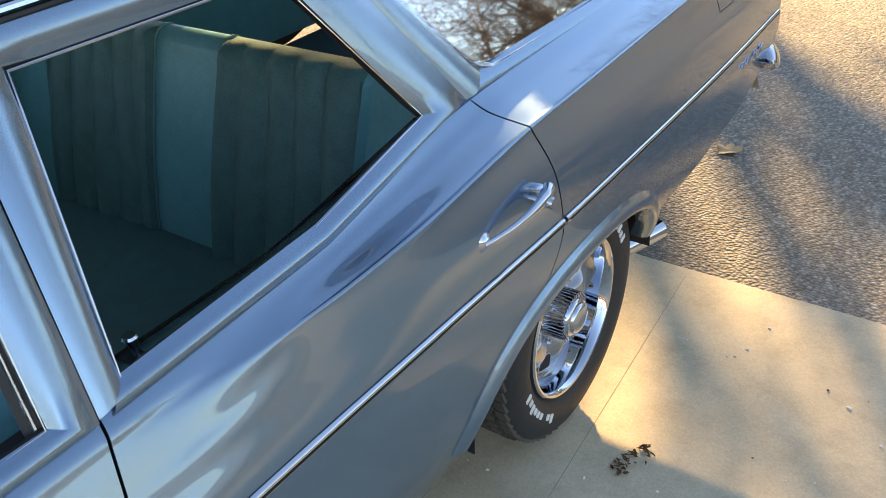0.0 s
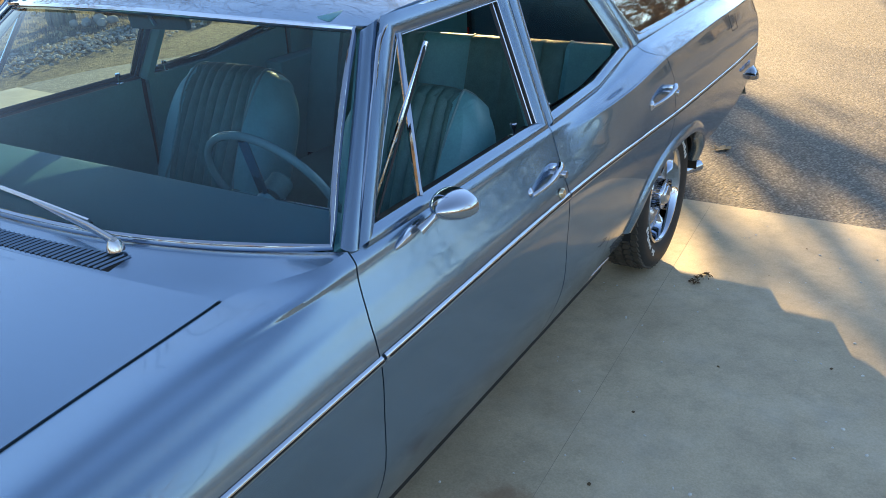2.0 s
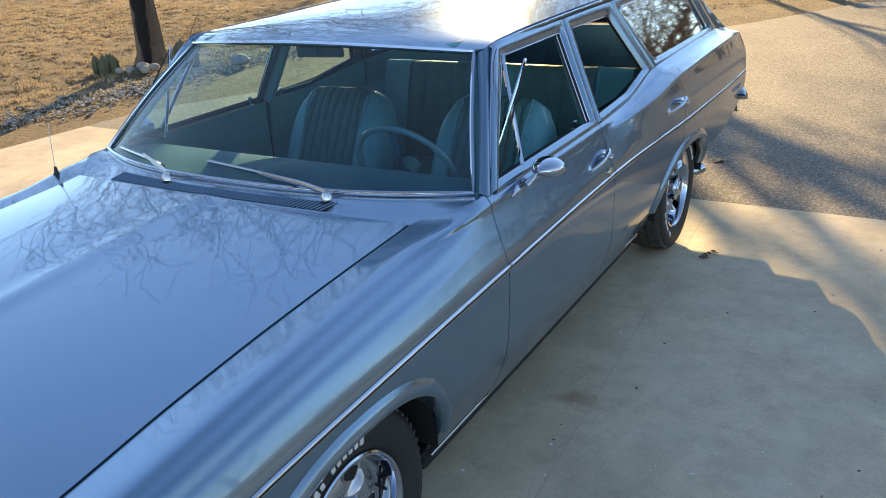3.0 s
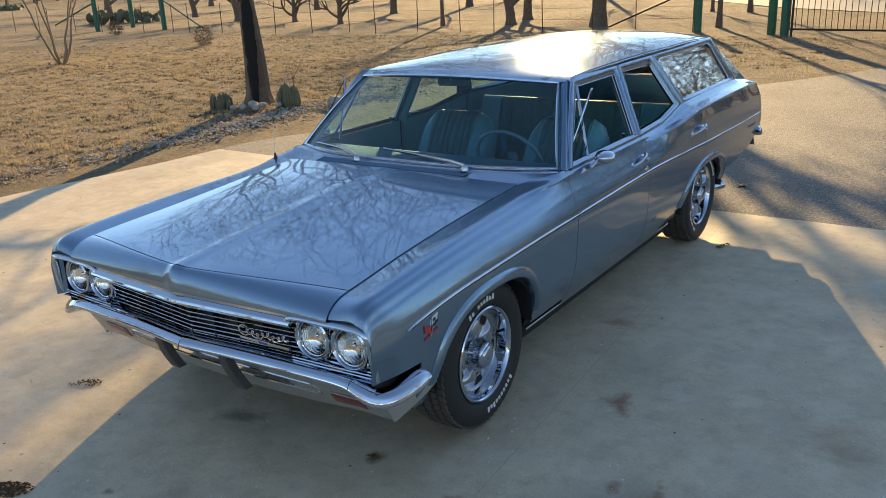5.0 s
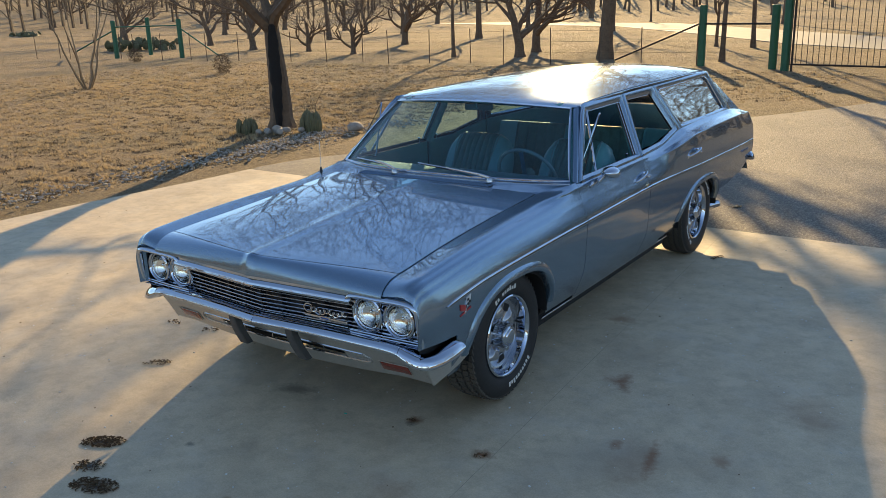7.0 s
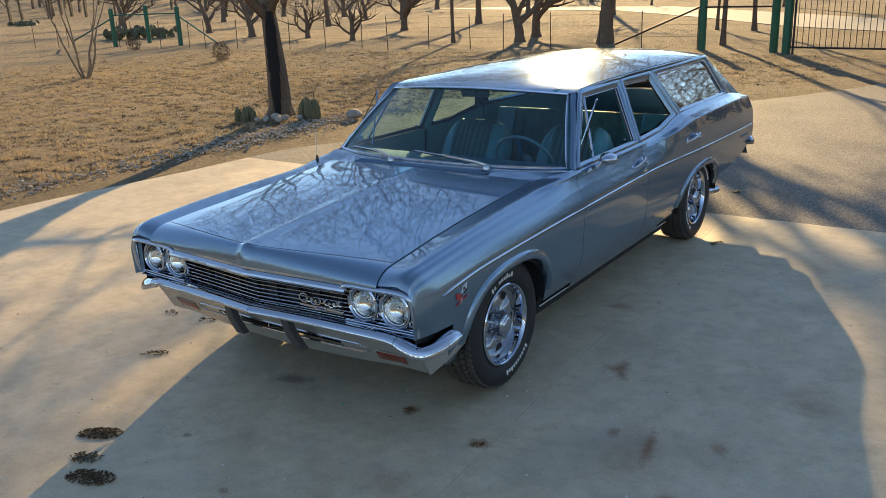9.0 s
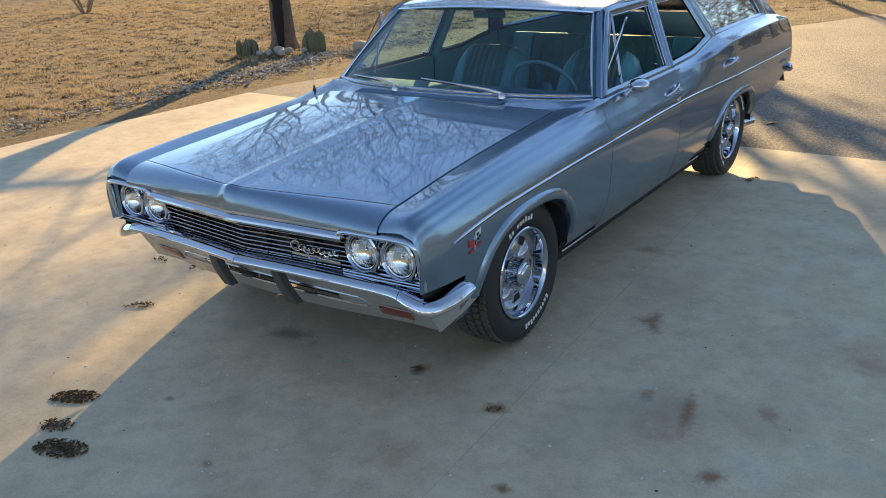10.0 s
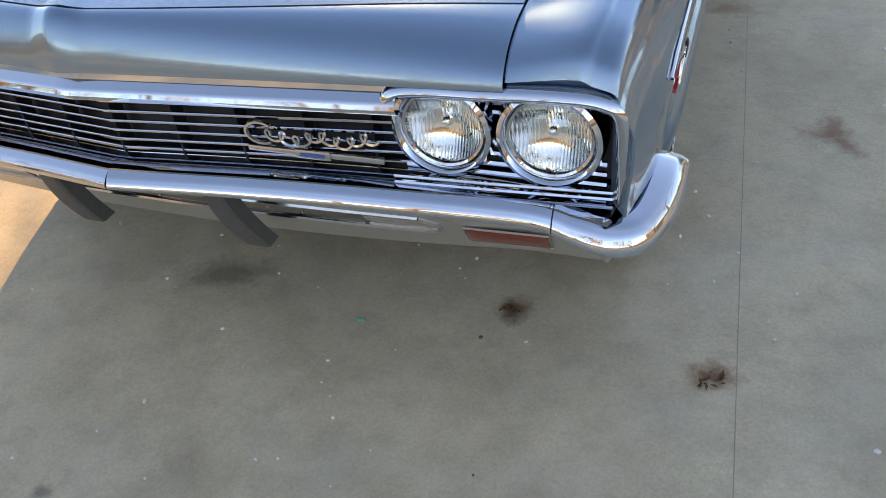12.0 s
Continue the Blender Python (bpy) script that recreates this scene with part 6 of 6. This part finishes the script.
# seats
def pad(w, d, h, p, n=22, pleats=0, panel=0.6, depth=0.012, taper=0.08):
    """A plump rounded cushion; its dark middle panel is gathered in pleats."""
    def skin(a, b, c):
        k = (abs(a) ** p + abs(b) ** p + abs(c) ** p) ** (-1 / p)
        a, b, c = a * k, b * k, c * k
        x = a * (1 - taper * max(0.0, c) ** 2)
        fold = 0.0
        if pleats and abs(a) < panel:
            wave = abs(math.sin(a / panel * pleats * math.pi / 2 + 0.25 * math.sin(c * 4 + a * 9)))
            fold = depth * wave ** 0.6 * (1 - abs(c) ** 8)
        elif pleats:
            fold = depth * 1.4 * (1 - abs(c) ** 6)
        bulge = 0.012 * (1 - c * c)
        return x * w / 2, b * d / 2 + math.copysign(fold + bulge, b) * min(1.0, abs(b) * 1.3), c * h / 2 + (fold * 0.8 if c > 0.8 else 0.0)
    faces = []
    for sg in (-1, 1):
        faces.append(sheet(lambda u, v: skin(lerp(-1, 1, u), sg, lerp(-1, 1, v)), n * 5, n))
        faces.append(sheet(lambda u, v: skin(lerp(-1, 1, u), lerp(-1, 1, v), sg), n * 5, 8))
        faces.append(sheet(lambda u, v: skin(sg, lerp(-1, 1, u), lerp(-1, 1, v)), 8, n))
    return join(*faces), skin


def seat_back(cx, parent):
    w = 0.53
    m = pose(cx, 1.722, 0.757, -27, 0, 0)
    geo, skin = pad(w, 0.17, 0.62, 3.6, 26, 7, depth=0.016)
    dark = [i for i, f in enumerate(geo[1]) if max(abs(geo[0][j][0]) for j in f) < 0.60 * w / 2 * 0.985]
    ob = part("seat_back", moved(geo, m), TEAL, parent)
    ob.data.materials.append(TEALDARK)
    for i in dark:
        ob.data.polygons[i].material_index = 1
    for sg in (-1, 1):
        loop = []
        for k in range(48):
            a = 2 * math.pi * k / 48
            loop.append(m @ (Vector(skin(sg * 0.603, math.cos(a), math.sin(a))) * 1.004))
        part("piping", tube(loop, 0.0045, 6, True), PIPING, ob)
    rim = []
    for k in range(48):
        a = 2 * math.pi * k / 48
        q = max(abs(math.cos(a)), abs(math.sin(a)))
        rim.append(m @ (Vector(skin(math.cos(a) / q, 0.93, math.sin(a) / q)) * 1.004))
    part("edge_piping", tube(rim, 0.004, 6, True), PIPING, ob)
    return ob


for cx in (0.465, -0.335):
    st = empty("front_seat")
    st.parent = car
    seat_back(cx, st)
    part("seat_base", sheet(lambda u, v, cx=cx: (cx + lerp(-0.27, 0.27, u), lerp(1.10, 1.62, v), 0.36 + 0.19 * (1 - abs(2 * u - 1) ** 6) * (1 - abs(2 * v - 1) ** 8) + 0.008 * abs(math.sin(u * 25))), 50, 20), TEALDARK, st)
rs = empty("rear_seat")
rs.parent = car
part("bench_base", sheet(lambda u, v: (lerp(-0.70, 0.70, u), lerp(2.10, 2.72, v), 0.34 + 0.16 * (1 - abs(2 * u - 1) ** 10) * (1 - abs(2 * v - 1) ** 8)), 40, 20), TEALDARK, rs)
def bench(u, v):
    s = lerp(-1, 1, u)
    if v < 0.7:
        t = v / 0.7
        y, z = lerp(2.60, 2.745, t), lerp(0.42, 0.955, t)
    else:
        a = (v - 0.7) / 0.3 * math.pi
        y, z = 2.79 - 0.045 * math.cos(a), 0.955 + 0.045 * math.sin(a)
    band = abs(abs(s) - 0.46)
    pl = (0.025 + 0.007 * math.sin(s * 9 + v * 3)) * abs(math.sin(s * 25 + 0.35 * math.sin(v * 5 + s * 7))) ** 0.5 if band < 0.30 and v < 0.85 else -0.004
    return s * 0.74, y - pl - 0.015 * math.sin(min(1, v / 0.7) * math.pi), z
geo = sheet(bench, 140, 26)
bb = part("bench_back", geo, TEAL, rs, "teal vinyl bench back with dark pleated panels", solid=0.0)
bb.data.materials.append(TEALDARK)
for i, f in enumerate(geo[1]):
    if abs(abs(sum(geo[0][j][0] for j in f) / 4 / 0.74) - 0.46) < 0.30:
        bb.data.polygons[i].material_index = 1
for s in (-0.76, -0.16, 0.16, 0.76):
    part("piping", tube([Vector(bench((s + 1) / 2, j / 30)) + Vector((0, -0.003, 0.002)) for j in range(31)], 0.0035, 5), PIPING, bb)
for side in (1, -1):
    part("bench_side_trim", mirror(box(0.735, 0.843, 2.50, 2.86, 0.33, 0.88, 0.02), side), TEAL, rs)
part("bench_rear_panel", box(-0.72, 0.72, 2.80, 2.83, 0.34, 0.97, 0.01), TEAL, rs)
part("cargo_floor", box(-0.66, 0.66, 2.83, 4.25, 0.55, 0.58, 0.01), CARPET, car)
for side in (1, -1):
    part("front_door_panel", mirror(sheet(lambda u, v: (lerp(0.855, 0.845, v) + 0.012 * math.sin(v * 9) * 0.3, lerp(0.85, 1.80, u), lerp(0.33, 0.955, v)), 10, 12), side), TEAL, car, solid=0.02)
    part("rear_door_panel", mirror(sheet(lambda u, v: (lerp(0.855, 0.84, v), lerp(1.83, 2.66, u), lerp(0.33, 0.958 + 0.06 * max(0, u - 0.4) / 0.6, v)), 10, 8), side), TEAL, car, solid=0.02)
    part("cargo_side", mirror(sheet(lambda u, v: (0.83 - 0.04 * u, lerp(2.68, 4.3, u), lerp(0.55, 1.02, v)), 10, 4), side), TEAL, car, solid=0.02)
    part("window_sill", mirror(sheet(lambda u, v: (lerp(0.885, 0.83, v), lerp(0.90, 1.80, u), 0.958), 10, 1), side), SEAL, car)
    part("centre_pillar_trim", mirror(tube([(0.852, 1.835, 0.95), (0.775, 1.87, 1.13), (0.69, 1.905, 1.345)], 0.028, 6), side), TEAL, car)
    for y in (1.702, 1.932):
        knob = part("lock_knob", mirror(tube([(0.848, y, 0.945), (0.846, y, 0.978), (0.846, y, 0.980), (0.845, y, 0.992), (0.845, y, 0.996)], [0.004, 0.004, 0.008, 0.011, 0.009], 10), side), CHROME, car)
        part("knob_plate", mirror(box(0.832, 0.862, y - 0.014, y + 0.014, 0.955, 0.960, 0.002), side), CHROME, knob)


# ---- litter on the concrete ----


def leaf_pile(x, y, rx, ry, turn, count, seed, label):
    rg = random.Random(seed)
    t = tagged(empty("leaf_pile", x, y, -0.024), label, "leaf litter", "leaf litter on the concrete")
    geos = []
    for i in range(count):
        a, q = rg.uniform(0, 6.283), math.sqrt(rg.random())
        w, l = rg.uniform(0.002, 0.006), rg.uniform(0.005, 0.015)
        m = pose(0, 0, 0, 0, 0, turn) @ pose(rx * q * math.cos(a), ry * q * math.sin(a), 0.004 + 0.010 * (1 - q) * rg.random(), rg.uniform(-35, 35), rg.uniform(-35, 35), rg.uniform(0, 360))
        geos.append(moved(([(-l, 0, 0), (0, -w, 0.003), (l, 0, 0.001), (0, w, 0.003), (0, 0, -0.001)], [(0, 1, 4), (1, 2, 4), (2, 3, 4), (3, 0, 4)]), m))
    tagged(part("leaves", join(*geos), LEAFMAT, t, smooth=False), kind="stuff")


leaf_pile(-0.51, -1.44, 0.11, 0.055, 30, 260, 1, "dark pile of crumbled leaves and dirt")
leaf_pile(-0.37, -1.61, 0.08, 0.05, 20, 90, 2, "thin dark scatter of leaf dirt")
leaf_pile(-0.20, -1.70, 0.12, 0.06, 20, 280, 3, "dark pile of crumbled leaves and dirt")
leaf_pile(-1.08, -0.69, 0.09, 0.04, 40, 60, 4, "small scatter of dry brown leaves")
leaf_pile(-1.55, -0.19, 0.06, 0.03, 0, 25, 5, "few dry brown leaf scraps")
leaf_pile(-1.23, -0.17, 0.07, 0.03, 20, 30, 6, "few dry brown leaf scraps")
leaf_pile(1.12, 2.96, 0.07, 0.03, 70, 45, 7, "small clump of dry brown leaves")
leaf_pile(1.12, -0.60, 0.035, 0.025, 20, 12, 8, "small clump of crumbled leaf dirt")
leaf_pile(0.65, -0.49, 0.03, 0.02, 0, 8, 9, "few crumbs of leaf dirt")


def lobed_leaf(x, y, z, size, turn):
    """A curled dry leaf with five lobes."""
    rim = []
    for k in range(30):
        a = 2 * math.pi * k / 30
        r = size * (0.55 + 0.45 * abs(math.cos(2.5 * a)) ** 0.8)
        rim.append((r * math.cos(a), r * math.sin(a), 0.003 + 0.35 * r * r / size * (0.6 + 0.4 * math.sin(3 * a))))
    leaf = tagged(empty("fallen_leaf", x, y, z), "dry pale-brown curled leaf lying on chip seal", "leaf")
    leaf.rotation_euler.z = radians(turn)
    part("blade", (rim + [(0, 0, 0.002)], [(k, (k + 1) % 30, 30) for k in range(30)]), DRYLEAF, leaf, solid=0.0012)
    part("stalk", tube([(0, 0, 0.003), (-size * 0.9, -size * 0.2, 0.004), (-size * 1.5, -size * 0.1, 0.008)], 0.0016, 5), DRYLEAF, leaf)


DRYLEAF = plain("pale_dry_leaf", (0.42, 0.27, 0.14), 0.7, 0, 0.25, 40)
lobed_leaf(0.76, 4.77, -0.033, 0.055, 30)
# Tiny glass shard; its reflected glint is put into the bright green.
SHARD = plain("green_plastic", (0.05, 0.55, 0.38), 0.25, 0, 0.1, 60)
shard = tagged(part("plastic_scrap", box(-0.009, 0.009, -0.004, 0.004, 0, 0.003, 0.001), SHARD), "tiny bright green plastic scrap on concrete", "scrap")
shard.location = (0.31, -0.60, -0.024)


def specks(rg):
    return rg.uniform(-3.0, 3.2), rg.uniform(-2.4, 3.7), -0.023


GRIT = plain("pale_grit", (0.66, 0.64, 0.60), 0.8, 0, 0.2, 60)
scatter_stones(1000, 12, specks, 0.002, 0.0070, "grit", GRIT, "scattered pale grit on the concrete")


def crumbs(rg):
    return rg.uniform(-5.0, 3.2), rg.uniform(-2.4, 3.7), -0.022


scatter_stones(190, 13, crumbs, 0.0025, 0.007, "leaf_crumbs", LEAFMAT, "scattered brown leaf crumbs on the concrete", 0.3)

# ---- dry grass ----


def grass_blades(count, seed, place, hmin, hmax, name, label):
    rg = random.Random(seed)
    vs, fs = [], []
    for i in range(count):
        x, y = place(rg)
        if noise.noise(Vector((x * 2.6, y * 2.6, 1))) + 0.8 * noise.noise(Vector((x * 6.1, y * 6.1, 4))) < rg.uniform(-0.1, 0.6):
            continue
        for b in range(4):
            a = rg.uniform(0, 6.283)
            h, w = rg.uniform(hmin, hmax), rg.uniform(0.004, 0.009)
            lx, ly = rg.uniform(-0.8, 0.8) * h, rg.uniform(-0.8, 0.8) * h
            px, py = x + rg.uniform(-0.03, 0.03), y + rg.uniform(-0.03, 0.03)
            k = len(vs)
            vs += [(px - w * math.cos(a), py - w * math.sin(a), -0.06), (px + w * math.cos(a), py + w * math.sin(a), -0.06), (px + lx, py + ly, -0.045 + h + tussocks(px, py))]
            fs.append((k, k + 1, k + 2))
    return tagged(part(name, (vs, fs), GRASS, smooth=False), label, "grass", kind="stuff")


def left_lawn(rg):
    while True:
        y = rg.uniform(0.2, 15)
        x = -7.0 - rg.random() ** 1.4 * 15 + rg.uniform(0, 1.2)
        if x < -6.1 and not (y > 9 and x > -7):
            return x, y


def far_lawn(rg):
    while True:
        x, y = rg.uniform(-26, -0.5), rg.uniform(9, 21)
        if y > 12.3 + x * 0.75 + 2.5 or x < -7:
            return x, y


grass_blades(52000, 3, left_lawn, 0.012, 0.042, "lawn_grass", "short dry tan grass on the lawn")
grass_blades(30000, 4, far_lawn, 0.018, 0.055, "lawn_grass", "short dry tan grass beyond the drive")


def near_left(rg):
    return -6.3 - rg.random() ** 1.3 * 13, rg.uniform(0.0, 14)


def dead_clumps(count, seed, place, name, label):
    rg = random.Random(seed)
    vs, fs = [], []
    for i in range(count):
        x, y = place(rg)
        r = rg.uniform(0.03, 0.11)
        for b in range(16):
            px, py, a = x + rg.gauss(0, r), y + rg.gauss(0, r * 0.6), rg.uniform(0, 6.283)
            h, w = rg.uniform(0.012, 0.035), rg.uniform(0.004, 0.010)
            k = len(vs)
            z = -0.058 + tussocks(px, py)
            vs += [(px - w * math.cos(a), py - w * math.sin(a), z), (px + w * math.cos(a), py + w * math.sin(a), z), (px + rg.uniform(-0.04, 0.04), py + rg.uniform(-0.04, 0.04), z + h)]
            fs.append((k, k + 1, k + 2))
    return tagged(part(name, (vs, fs), SHRUB, smooth=False), label, "grass", kind="stuff")


dead_clumps(2300, 8, near_left, "dead_grass_clumps", "dark brown dead grass clumps in the lawn")
dead_clumps(1800, 9, far_lawn, "dead_grass_clumps", "dark brown dead grass clumps beyond the drive")
